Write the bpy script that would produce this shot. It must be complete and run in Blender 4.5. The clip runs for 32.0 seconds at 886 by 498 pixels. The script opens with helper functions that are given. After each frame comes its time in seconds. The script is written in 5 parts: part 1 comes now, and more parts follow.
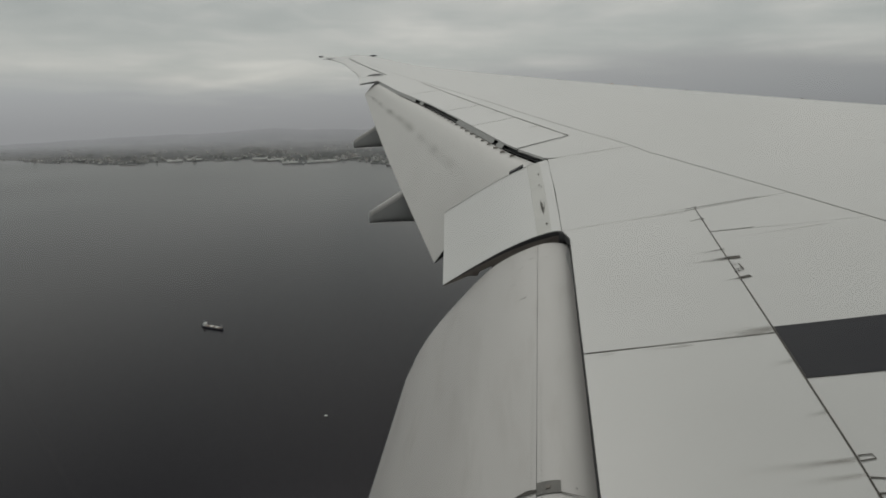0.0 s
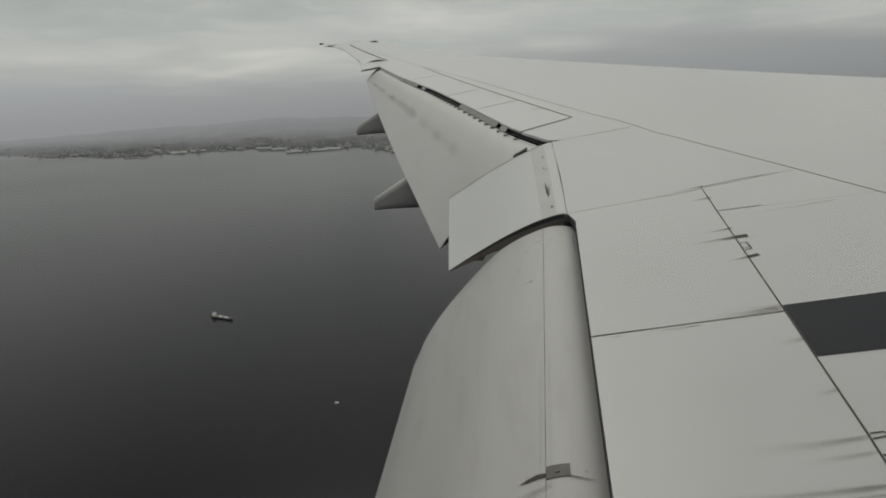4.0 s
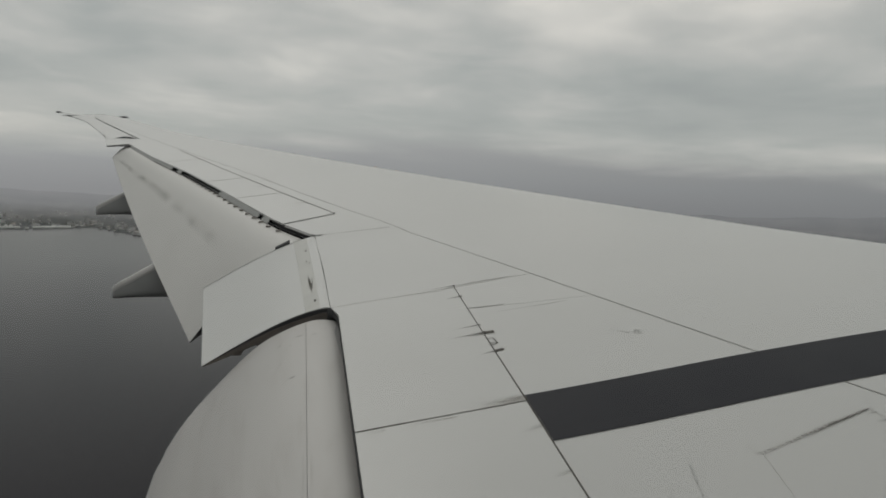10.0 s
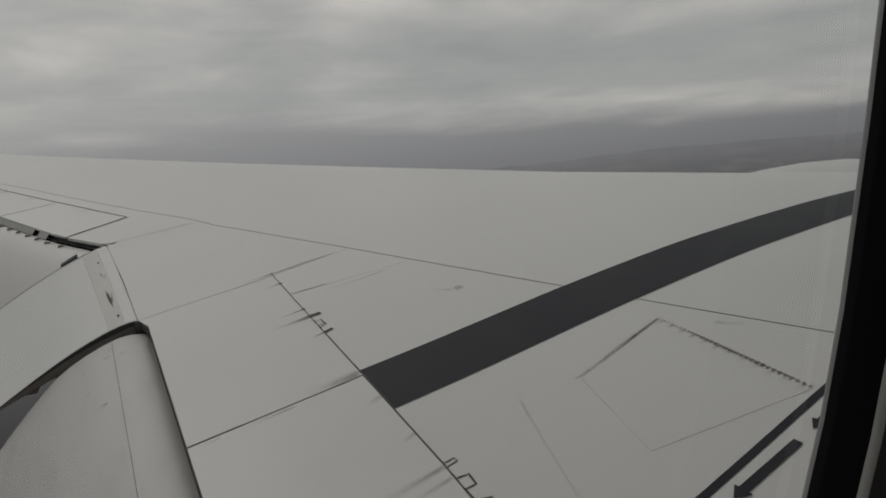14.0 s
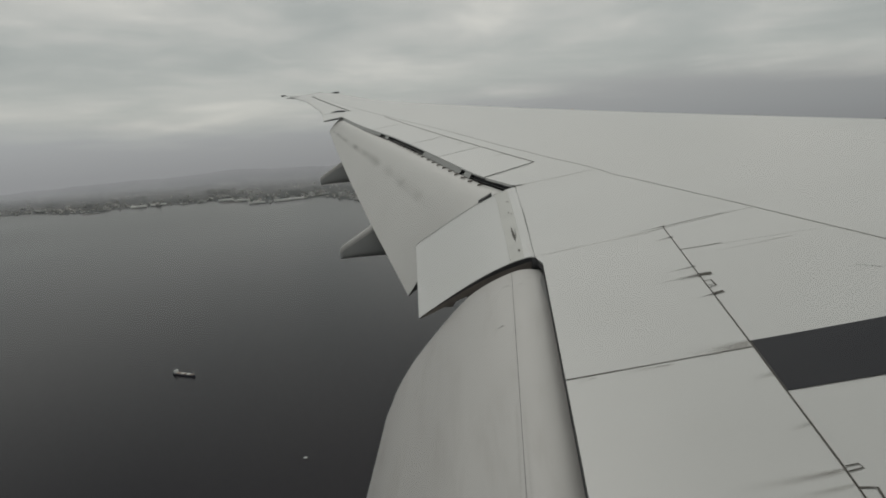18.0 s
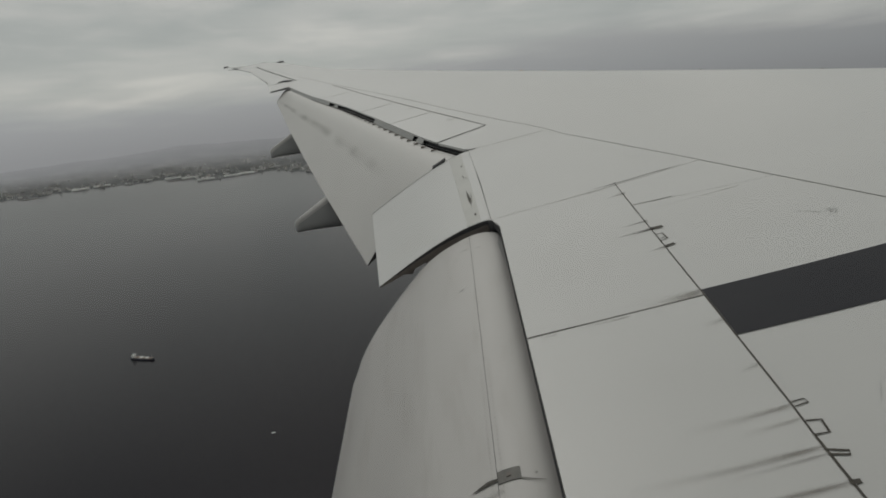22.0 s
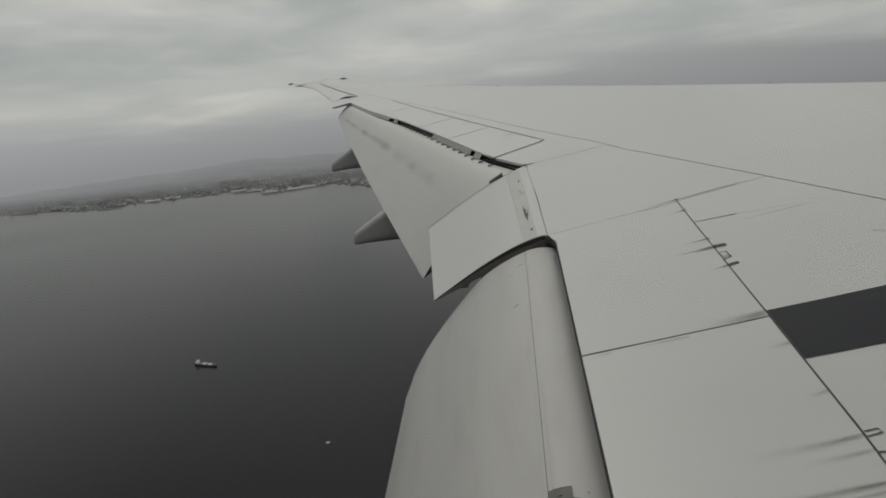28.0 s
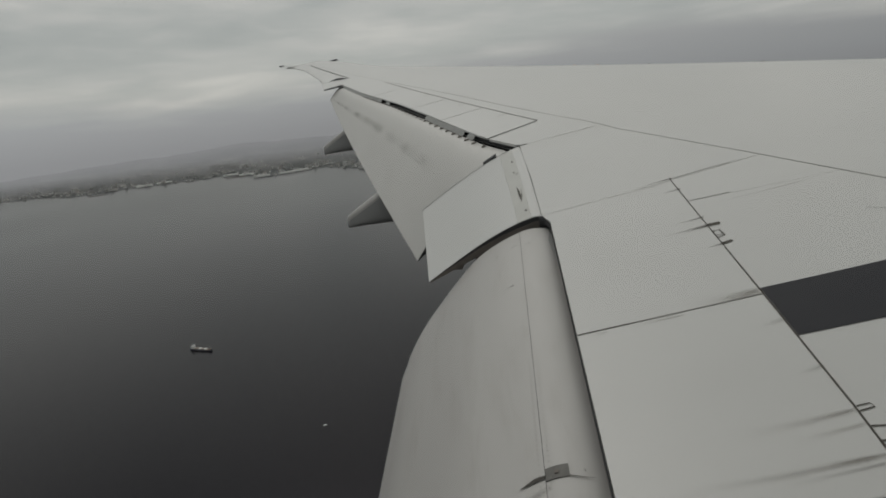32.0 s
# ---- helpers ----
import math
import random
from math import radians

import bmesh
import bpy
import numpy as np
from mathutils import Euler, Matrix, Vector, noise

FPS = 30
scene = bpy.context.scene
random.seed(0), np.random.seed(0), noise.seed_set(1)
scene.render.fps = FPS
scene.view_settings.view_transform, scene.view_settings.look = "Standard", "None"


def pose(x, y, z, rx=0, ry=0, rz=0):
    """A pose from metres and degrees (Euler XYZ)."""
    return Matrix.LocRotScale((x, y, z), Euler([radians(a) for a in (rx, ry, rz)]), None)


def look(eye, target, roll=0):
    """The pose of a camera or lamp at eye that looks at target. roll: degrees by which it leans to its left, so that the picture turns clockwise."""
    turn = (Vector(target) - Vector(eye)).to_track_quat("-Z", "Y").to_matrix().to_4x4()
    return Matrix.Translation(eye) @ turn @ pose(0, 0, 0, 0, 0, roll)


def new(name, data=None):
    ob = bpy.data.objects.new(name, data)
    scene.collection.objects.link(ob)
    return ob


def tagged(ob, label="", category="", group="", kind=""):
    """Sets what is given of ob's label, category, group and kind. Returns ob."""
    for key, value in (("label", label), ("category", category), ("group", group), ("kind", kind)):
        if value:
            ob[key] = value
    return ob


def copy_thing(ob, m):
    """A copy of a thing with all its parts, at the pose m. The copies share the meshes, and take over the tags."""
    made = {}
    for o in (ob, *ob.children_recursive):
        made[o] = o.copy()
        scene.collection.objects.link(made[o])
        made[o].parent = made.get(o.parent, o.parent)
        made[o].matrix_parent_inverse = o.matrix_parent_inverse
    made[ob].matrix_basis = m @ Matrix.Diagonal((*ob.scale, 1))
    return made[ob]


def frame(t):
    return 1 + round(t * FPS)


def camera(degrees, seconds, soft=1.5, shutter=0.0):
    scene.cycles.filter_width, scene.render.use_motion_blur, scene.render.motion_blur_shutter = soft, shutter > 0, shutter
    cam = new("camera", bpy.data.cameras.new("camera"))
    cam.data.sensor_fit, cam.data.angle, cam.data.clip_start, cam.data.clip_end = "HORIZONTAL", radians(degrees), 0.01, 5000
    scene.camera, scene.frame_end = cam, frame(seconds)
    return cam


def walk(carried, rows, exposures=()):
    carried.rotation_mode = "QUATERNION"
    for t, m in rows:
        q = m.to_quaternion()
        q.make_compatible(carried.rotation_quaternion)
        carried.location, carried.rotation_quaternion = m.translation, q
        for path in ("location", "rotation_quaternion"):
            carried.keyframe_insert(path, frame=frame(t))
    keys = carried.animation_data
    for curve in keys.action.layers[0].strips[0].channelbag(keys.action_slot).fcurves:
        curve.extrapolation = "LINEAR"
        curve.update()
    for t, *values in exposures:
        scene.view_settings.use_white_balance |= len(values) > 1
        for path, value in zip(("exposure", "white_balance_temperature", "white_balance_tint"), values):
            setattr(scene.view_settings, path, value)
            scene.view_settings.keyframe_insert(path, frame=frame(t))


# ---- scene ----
cam = camera(69.0, 32.0, soft=1.8)
PATH = [
    (0.0, pose(0.012, -0.014, 0.000, 77.98, 0.55, 8.00)),
    (0.5, pose(0.010, 0.001, -0.001, 77.44, 0.85, 7.66)),
    (1.0, pose(0.001, -0.000, 0.000, 77.36, 0.80, 7.83)),
    (1.5, pose(0.008, -0.005, 0.000, 77.14, 0.94, 8.51)),
    (2.0, pose(0.010, -0.007, -0.001, 76.91, 1.06, 8.66)),
    (2.5, pose(0.011, -0.003, -0.004, 77.11, 1.22, 8.60)),
    (3.0, pose(0.017, 0.000, -0.009, 77.11, 1.63, 8.38)),
    (3.5, pose(0.017, 0.006, -0.004, 76.66, 1.92, 8.30)),
    (5.5, pose(0.014, 0.004, -0.006, 77.03, 1.66, 7.85)),
    (6.0, pose(0.008, 0.002, -0.003, 77.14, 1.43, 7.46)),
    (6.5, pose(0.005, 0.004, -0.001, 77.36, 1.48, 7.74)),
    (7.0, pose(0.007, -0.001, 0.005, 77.48, 1.58, 7.90)),
    (7.5, pose(0.009, -0.001, -0.001, 77.37, 1.44, 7.74)),
    (8.0, pose(0.009, 0.001, 0.001, 77.57, 1.60, 7.42)),
    (8.2, pose(0.009, -0.004, -0.004, 77.68, 1.34, 7.08)),
    (8.5, pose(0.009, -0.004, -0.001, 77.78, -0.74, 3.15)),
    (8.7, pose(0.006, -0.007, 0.001, 77.31, -0.83, 1.96)),
    (9.0, pose(0.001, 0.002, 0.013, 81.20, -2.72, -0.71)),
    (9.2, pose(0.001, -0.011, 0.008, 82.74, -3.11, -2.18)),
    (9.5, pose(-0.008, -0.021, -0.000, 84.24, -3.21, -4.37)),
    (9.7, pose(-0.017, -0.027, 0.000, 85.11, -3.69, -8.18)),
    (10.0, pose(-0.035, -0.023, 0.005, 85.22, -3.19, -12.51)),
    (10.2, pose(-0.031, -0.021, 0.001, 84.31, -4.20, -14.09)),
    (10.5, pose(-0.031, -0.008, -0.014, 85.62, -3.89, -15.89)),
    (10.7, pose(-0.020, -0.001, -0.012, 83.84, -3.77, -17.16)),
    (11.0, pose(-0.016, 0.017, 0.005, 82.26, -5.12, -19.42)),
    (11.2, pose(-0.018, 0.008, 0.009, 83.10, -3.15, -20.11)),
    (11.5, pose(-0.031, 0.006, 0.014, 83.68, -2.73, -22.98)),
    (11.7, pose(-0.026, 0.003, 0.012, 82.76, -1.88, -23.70)),
    (12.0, pose(-0.022, 0.014, 0.013, 81.74, -0.07, -22.57)),
    (12.2, pose(-0.014, 0.011, 0.016, 81.13, 0.88, -21.88)),
    (12.5, pose(-0.010, 0.013, 0.024, 81.09, 2.18, -21.89)),
    (12.7, pose(-0.013, 0.008, 0.024, 82.34, 2.47, -21.38)),
    (13.0, pose(-0.015, 0.006, 0.018, 83.28, 3.17, -23.48)),
    (13.2, pose(-0.005, 0.008, 0.011, 83.96, 3.16, -24.55)),
    (13.5, pose(0.009, 0.020, 0.005, 85.12, 3.74, -26.16)),
    (13.7, pose(0.008, 0.011, 0.008, 83.98, 5.26, -28.48)),
    (14.0, pose(-0.001, -0.004, 0.010, 82.69, 4.18, -29.27)),
    (14.2, pose(-0.014, -0.001, 0.012, 85.16, 2.67, -22.87)),
    (14.5, pose(-0.027, 0.012, 0.012, 87.24, -1.31, -12.61)),
    (14.7, pose(-0.017, -0.000, 0.004, 87.79, -1.87, -7.24)),
    (15.0, pose(-0.010, 0.005, -0.002, 84.62, -3.88, -4.96)),
    (15.2, pose(-0.013, -0.015, -0.005, 82.84, -3.07, -1.26)),
    (15.5, pose(-0.010, -0.043, -0.005, 81.86, -2.05, 6.42)),
    (17.5, pose(0.008, -0.016, -0.007, 79.47, 2.88, 5.18)),
    (18.0, pose(-0.003, 0.012, 0.005, 80.60, 3.28, 4.92)),
    (18.5, pose(0.002, -0.015, -0.009, 80.81, 3.38, 4.71)),
    (19.0, pose(0.010, -0.029, -0.019, 81.62, 4.57, 6.33)),
    (19.5, pose(0.001, -0.004, -0.006, 78.17, 5.01, 5.06)),
    (20.0, pose(0.003, 0.003, 0.001, 77.96, 5.03, 3.20)),
    (20.5, pose(-0.004, -0.004, 0.005, 78.60, 5.10, 2.34)),
    (21.0, pose(-0.004, -0.006, 0.004, 78.65, 5.36, 1.69)),
    (21.5, pose(-0.007, -0.010, 0.002, 78.02, 5.28, 0.96)),
    (22.0, pose(-0.004, 0.003, 0.004, 77.33, 5.55, 0.62)),
    (22.5, pose(-0.005, 0.001, 0.002, 76.85, 5.55, 0.93)),
    (23.0, pose(-0.007, -0.004, -0.001, 77.07, 5.48, 1.16)),
    (23.5, pose(-0.007, -0.003, 0.007, 77.77, 5.46, 1.63)),
    (24.0, pose(-0.005, 0.004, -0.000, 78.44, 4.69, 2.31)),
    (24.5, pose(-0.002, 0.005, 0.001, 79.00, 4.84, 3.65)),
    (25.0, pose(0.004, 0.012, 0.002, 79.23, 4.88, 4.12)),
    (25.5, pose(-0.003, -0.001, -0.009, 79.41, 4.75, 4.49)),
    (27.5, pose(0.002, 0.009, -0.001, 79.38, 5.63, 5.30)),
    (28.0, pose(0.005, -0.001, -0.000, 79.13, 5.59, 5.76)),
    (28.5, pose(0.004, -0.001, 0.003, 78.68, 5.74, 5.79)),
    (29.0, pose(0.008, 0.010, -0.000, 78.48, 5.97, 5.62)),
    (29.5, pose(0.005, -0.001, -0.000, 78.47, 5.70, 5.66)),
    (30.0, pose(0.002, 0.003, -0.001, 78.27, 5.70, 5.60)),
    (30.5, pose(0.000, -0.010, 0.004, 78.33, 5.69, 5.42)),
    (31.0, pose(-0.001, -0.011, -0.001, 78.30, 5.96, 5.32)),
    (31.5, pose(0.006, -0.002, -0.007, 77.98, 5.91, 5.26)),
    (32.0, pose(0.001, 0.003, -0.005, 77.49, 6.10, 5.11)),
]
walk(cam, PATH, [(0.0, 0.03, 6500, 10.0), (6.0, 0.06, 6500, 9.6), (8.0, 0.03, 6500, 9.6), (8.7, -0.03, 6500, 9.6), (9.0, 0.1, 6500, 9.8), (9.8, 0.12, 6500, 10.2), (10.0, -0.02, 6500, 10.4), (11.0, -0.24, 6600, 11.0), (13.0, -0.28, 6640, 11.6), (14.0, -0.28, 6540, 13.4), (14.2, 0.03, 6500, 12.4), (14.7, -0.26, 6500, 11.2), (15.0, -0.12, 6500, 10.8), (15.5, 0.08, 6500, 9.8), (18.0, 0.03, 6500, 9.6), (20.0, -0.08, 6500, 9.8), (24.0, -0.06, 6500, 10.2), (28.0, -0.03, 6500, 10.2), (32.0, -0.07, 6500, 10.4)])

# ---- overcast daylight ----
SUN_AZ, SUN_EL = -20.0, 50.0
world = bpy.data.worlds.new("overcast_sky")
scene.world = world
world.use_nodes = True
wn, wl = world.node_tree.nodes, world.node_tree.links
wn.clear()


def wnode(kind, **props):
    n = wn.new(kind)
    for k, v in props.items():
        n.inputs[k].default_value = v
    return n


def wmath(op, a, b=None, clamp=False):
    n = wn.new("ShaderNodeMath")
    n.operation, n.use_clamp = op, clamp
    for i, v in enumerate((a, b)):
        if v is None:
            continue
        if isinstance(v, (int, float)):
            n.inputs[i].default_value = v
        else:
            wl.new(v, n.inputs[i])
    return n.outputs[0]


def wramp(fac, stops, mode="LINEAR"):
    n = wn.new("ShaderNodeValToRGB")
    n.color_ramp.interpolation = mode
    el = n.color_ramp.elements
    while len(el) < len(stops):
        el.new(0.5)
    for e, (pos, col) in zip(el, stops):
        e.position, e.color = pos, (*col, 1)
    wl.new(fac, n.inputs[0])
    return n.outputs[0]


def wmix(fac, a, b, mode="MIX"):
    n = wn.new("ShaderNodeMix")
    n.data_type, n.blend_type = "RGBA", mode
    for i, v in ((0, fac), (6, a), (7, b)):
        if isinstance(v, (int, float)):
            n.inputs[i].default_value = v
        elif isinstance(v, tuple):
            n.inputs[i].default_value = (*v, 1)
        else:
            wl.new(v, n.inputs[i])
    return n.outputs[2]


coord = wn.new("ShaderNodeTexCoord")
split = wn.new("ShaderNodeSeparateXYZ")
wl.new(coord.outputs["Generated"], split.inputs[0])
dx, dy, dz = split.outputs
# the cloud layer is a flat sheet overhead, seen in perspective
lift = wmath("ADD", wmath("MAXIMUM", dz, 0.0), 0.10)
sheet = wn.new("ShaderNodeCombineXYZ")
wl.new(wmath("DIVIDE", dx, lift), sheet.inputs[0])
wl.new(wmath("DIVIDE", dy, lift), sheet.inputs[1])
wl.new(wmath("MULTIPLY", dz, 2.0), sheet.inputs[2])
big = wnode("ShaderNodeTexNoise", Scale=0.42, Detail=7.0, Roughness=0.51, Distortion=0.35)
fine = wnode("ShaderNodeTexNoise", Scale=1.35, Detail=7.0, Roughness=0.56, Distortion=0.3)
wl.new(sheet.outputs[0], big.inputs["Vector"])
wl.new(sheet.outputs[0], fine.inputs["Vector"])
puff = wmath("ADD", wmath("MULTIPLY", big.outputs[0], 0.66), wmath("MULTIPLY", fine.outputs[0], 0.34))
cloud = wramp(puff, [(0.32, (0.294, 0.322, 0.314)), (0.45, (0.398, 0.419, 0.401)), (0.54, (0.517, 0.523, 0.493)), (0.63, (0.697, 0.684, 0.632))])
# distance washes the cloud out low down
wash = wmath("SUBTRACT", 0.72, wmath("MULTIPLY", dz, 3.4), clamp=True)
cloud = wmix(wash, cloud, (0.467, 0.476, 0.452))
# an overcast sky is about three times as bright overhead as at the horizon
rise = wmath("ADD", 0.95, wmath("MULTIPLY", wmath("MAXIMUM", wmath("SUBTRACT", dz, 0.25), 0.0), 0.45))
cloud = wmix(1.0, cloud, wmix(1.0, (1, 1, 1), rise, "MULTIPLY"), "MULTIPLY")
# hazy distance under the cloud base
BASE = ((-1.0, 2.4), (-0.64, 2.5), (-0.50, 2.2), (-0.34, 2.3), (-0.17, 2.9), (-0.03, 3.7), (0.12, 4.4), (0.27, 4.5), (0.42, 4.2), (0.57, 3.7), (0.71, 3.4), (0.82, 3.0), (1.0, 2.8))
height = wramp(wmath("ADD", wmath("MULTIPLY", dx, 0.5), 0.5), [((d + 1) / 2, (math.sin(radians(e)) * 10,) * 3) for d, e in BASE])
edge = wmath("SUBTRACT", dz, wmath("MULTIPLY", height, 0.1))
edge = wmath("ADD", edge, wmath("MULTIPLY", wmath("SUBTRACT", big.outputs[0], 0.5), 0.055))
edge = wmath("ADD", edge, wmath("MULTIPLY", wmath("SUBTRACT", fine.outputs[0], 0.5), 0.018))
base = wn.new("ShaderNodeMapRange")
base.interpolation_type = "SMOOTHSTEP"
base.inputs["From Min"].default_value, base.inputs["From Max"].default_value = -0.026, 0.026
wl.new(edge, base.inputs["Value"])
haze = wramp(wmath("ADD", wmath("MULTIPLY", dz, 4.0), 0.5), [(0.25, (0.203, 0.210, 0.217)), (0.42, (0.220, 0.228, 0.236)), (0.60, (0.264, 0.276, 0.284)), (0.8, (0.316, 0.322, 0.322))])
# the murk is a little thicker towards the nose of the aircraft
murk = wmath("SUBTRACT", 1.06, wmath("MULTIPLY", dx, 0.30))
haze = wmix(1.0, haze, wmix(1.0, (1, 1, 1), murk, "MULTIPLY"), "MULTIPLY")
grey = wmix(base.outputs[0], haze, cloud)
sky = wn.new("ShaderNodeTexSky")
sky.sky_type, sky.sun_disc = "NISHITA", False
sky.sun_elevation, sky.sun_rotation = radians(SUN_EL), radians(SUN_AZ)
thin = wmix(0.05, (0, 0, 0), sky.outputs[0])
shade = wn.new("ShaderNodeBackground")
wl.new(grey, shade.inputs[0])
shade.inputs[1].default_value = 1.0
clear = wn.new("ShaderNodeBackground")
wl.new(thin, clear.inputs[0])
clear.inputs[1].default_value = 0.06
both = wn.new("ShaderNodeAddShader")
wl.new(shade.outputs[0], both.inputs[0])
wl.new(clear.outputs[0], both.inputs[1])
out = wn.new("ShaderNodeOutputWorld")
wl.new(both.outputs[0], out.inputs[0])

sun_data = bpy.data.lights.new("sun", "SUN")
sun_data.energy, sun_data.angle, sun_data.color = 0.35, radians(30), (1.0, 0.96, 0.9)
sun = new("sun", sun_data)
sun.matrix_basis = look((0, 0, 0), (-math.sin(radians(SUN_AZ)) * math.cos(radians(SUN_EL)), -math.cos(radians(SUN_AZ)) * math.cos(radians(SUN_EL)), -math.sin(radians(SUN_EL))))
scene.view_settings.exposure = 0.0


# ---- materials ----
def material(name, color, rough=0.5, metal=0.0, spread=0.12, scale=3.0, fine=60.0, bump=0.0, coat=0.0, dirt=None, dirt_amount=0.0, stretch=(1, 1, 1), by_object=0.0):
    m = bpy.data.materials.new(name)
    m.use_nodes = True
    nt = m.node_tree
    b = nt.nodes["Principled BSDF"]
    b.inputs["Roughness"].default_value, b.inputs["Metallic"].default_value = rough, metal
    b.inputs["Coat Weight"].default_value, b.inputs["Coat Roughness"].default_value = coat, 0.30
    tc = nt.nodes.new("ShaderNodeTexCoord")
    mp = nt.nodes.new("ShaderNodeMapping")
    mp.inputs["Scale"].default_value = stretch
    nt.links.new(tc.outputs["Object"], mp.inputs[0])

    def tex(s, d, r=0.55):
        n = nt.nodes.new("ShaderNodeTexNoise")
        n.inputs["Scale"].default_value, n.inputs["Detail"].default_value, n.inputs["Roughness"].default_value = s, d, r
        nt.links.new(mp.outputs[0], n.inputs["Vector"])
        return n.outputs[0]

    def mix(fac, a, b_, mode="MIX"):
        n = nt.nodes.new("ShaderNodeMix")
        n.data_type, n.blend_type = "RGBA", mode
        for i, v in ((0, fac), (6, a), (7, b_)):
            if isinstance(v, float):
                n.inputs[i].default_value = v
            elif isinstance(v, tuple):
                n.inputs[i].default_value = (*v, 1)
            else:
                nt.links.new(v, n.inputs[i])
        return n.outputs[2]

    def ramp(fac, a, b_):
        n = nt.nodes.new("ShaderNodeMapRange")
        n.inputs["From Min"].default_value, n.inputs["From Max"].default_value = a, b_
        nt.links.new(fac, n.inputs[0])
        return n.outputs[0]

    large, small = tex(scale, 5), tex(fine, 4)
    dark, light = tuple(c * (1 - spread) for c in color), tuple(min(1, c * (1 + spread)) for c in color)
    col = mix(ramp(large, 0.3, 0.7), dark, light)
    col = mix(mix(0.35, (0.5, 0.5, 0.5), small), col, mix(0.5, col, light), "MIX")
    if dirt:
        spots = tex(scale * 2.3, 8, 0.7)
        n = nt.nodes.new("ShaderNodeMath")
        n.operation = "MULTIPLY"
        nt.links.new(ramp(spots, 0.50, 0.85), n.inputs[0])
        n.inputs[1].default_value = dirt_amount
        col = mix(n.outputs[0], col, dirt)
    if by_object:
        info = nt.nodes.new("ShaderNodeObjectInfo")
        col = mix(ramp(info.outputs["Random"], 0.0, 1.0), mix(1.0, col, (1 - by_object,) * 3, "MULTIPLY"), col)
    nt.links.new(col, b.inputs["Base Color"])
    if bump:
        bn = nt.nodes.new("ShaderNodeBump")
        bn.inputs["Strength"].default_value, bn.inputs["Distance"].default_value = bump, 0.01
        nt.links.new(small, bn.inputs["Height"])
        nt.links.new(bn.outputs[0], b.inputs["Normal"])
    rr = nt.nodes.new("ShaderNodeMapRange")
    rr.inputs["To Min"].default_value, rr.inputs["To Max"].default_value = rough * 0.85, min(1, rough * 1.2)
    nt.links.new(large, rr.inputs[0])
    nt.links.new(rr.outputs[0], b.inputs["Roughness"])
    return m


PAINT = material("wing_paint", (0.519, 0.513, 0.498), 0.40, spread=0.05, scale=0.7, fine=14, coat=0.65, dirt=(0.36, 0.34, 0.30), dirt_amount=0.16, stretch=(0.5, 1, 1), by_object=0.03)
FLAP = material("flap_paint", (0.496, 0.479, 0.463), 0.46, spread=0.06, scale=1.2, fine=18, dirt=(0.26, 0.235, 0.205), dirt_amount=0.46, stretch=(2.2, 0.3, 2.2))
# less dirty flap paint, lightened to make up for weak light there
BRIGHT_FLAP = material("brightened_flap_paint", (0.560, 0.545, 0.525), 0.44, spread=0.05, scale=0.9, fine=16, dirt=(0.30, 0.28, 0.25), dirt_amount=0.18, stretch=(1.6, 0.4, 1.6))
STRIP = material("worn_edge_paint", (0.50, 0.495, 0.47), 0.5, spread=0.08, scale=3, fine=30, dirt=(0.30, 0.27, 0.22), dirt_amount=0.35)
# sealant, and the near-black used where coves and gaps lie in shade
DARK = material("sealant_and_gap_shade", (0.035, 0.035, 0.037), 0.7, spread=0.2, scale=6, fine=40)
RIB = material("end_rib_metal", (0.15, 0.13, 0.115), 0.6, spread=0.3, scale=9, fine=50, dirt=(0.05, 0.04, 0.035), dirt_amount=0.6)
STRIPE = material("black_marking", (0.0064, 0.0068, 0.0122), 0.52, spread=0.15, scale=1.5, fine=25, dirt=(0.05, 0.05, 0.05), dirt_amount=0.2)
STRIPE.node_tree.nodes["Principled BSDF"].inputs["Specular IOR Level"].default_value = 0.27
BROWN = material("grimy_sealant", (0.055, 0.048, 0.038), 0.7, spread=0.35, scale=5, fine=40)
JOINT = material("joint_sealant", (0.165, 0.158, 0.145), 0.7, spread=0.25, scale=4, fine=30)
PATCH = material("sooty_patch", (0.125, 0.12, 0.11), 0.6, spread=0.35, scale=18, fine=60)
INK = material("grey_lettering", (0.455, 0.46, 0.45), 0.6)
FAINT = material("faint_grime", (0.33, 0.32, 0.295), 0.7, spread=0.3, scale=9, fine=40)
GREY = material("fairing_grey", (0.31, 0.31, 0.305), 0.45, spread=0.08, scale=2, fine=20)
COVE = material("cove_metal", (0.30, 0.30, 0.29), 0.5, spread=0.15, scale=3, fine=20)
METAL = material("bare_lip_metal", (0.60, 0.60, 0.60), 0.3, metal=0.9, spread=0.05)
GLASSY = material("lamp_glass", (0.10, 0.10, 0.10), 0.1)
WHITE = material("white_cladding", (0.86, 0.86, 0.84), 0.6, spread=0.06, scale=0.05, fine=0.6, by_object=0.25)
HULL = material("hull_paint", (0.07, 0.075, 0.09), 0.5, spread=0.2, scale=0.3, fine=3)
DECK = material("deck_paint", (0.27, 0.22, 0.19), 0.6, spread=0.15, scale=0.3, fine=3)
# the outside paint is unseen; this grey is set to dim the wing root
BELLY = material("fuselage_paint", (0.22, 0.225, 0.235), 0.4, spread=0.05, scale=0.7, fine=14, coat=0.3)
CREAM = material("cabin_plastic", (0.40, 0.39, 0.36), 0.5, spread=0.05, scale=5, fine=90)
# plastic with the cabin's dimness put into its colour
DIM_PLASTIC = material("dim_cabin_plastic", (0.035, 0.034, 0.032), 0.6, spread=0.1, scale=5, fine=90)
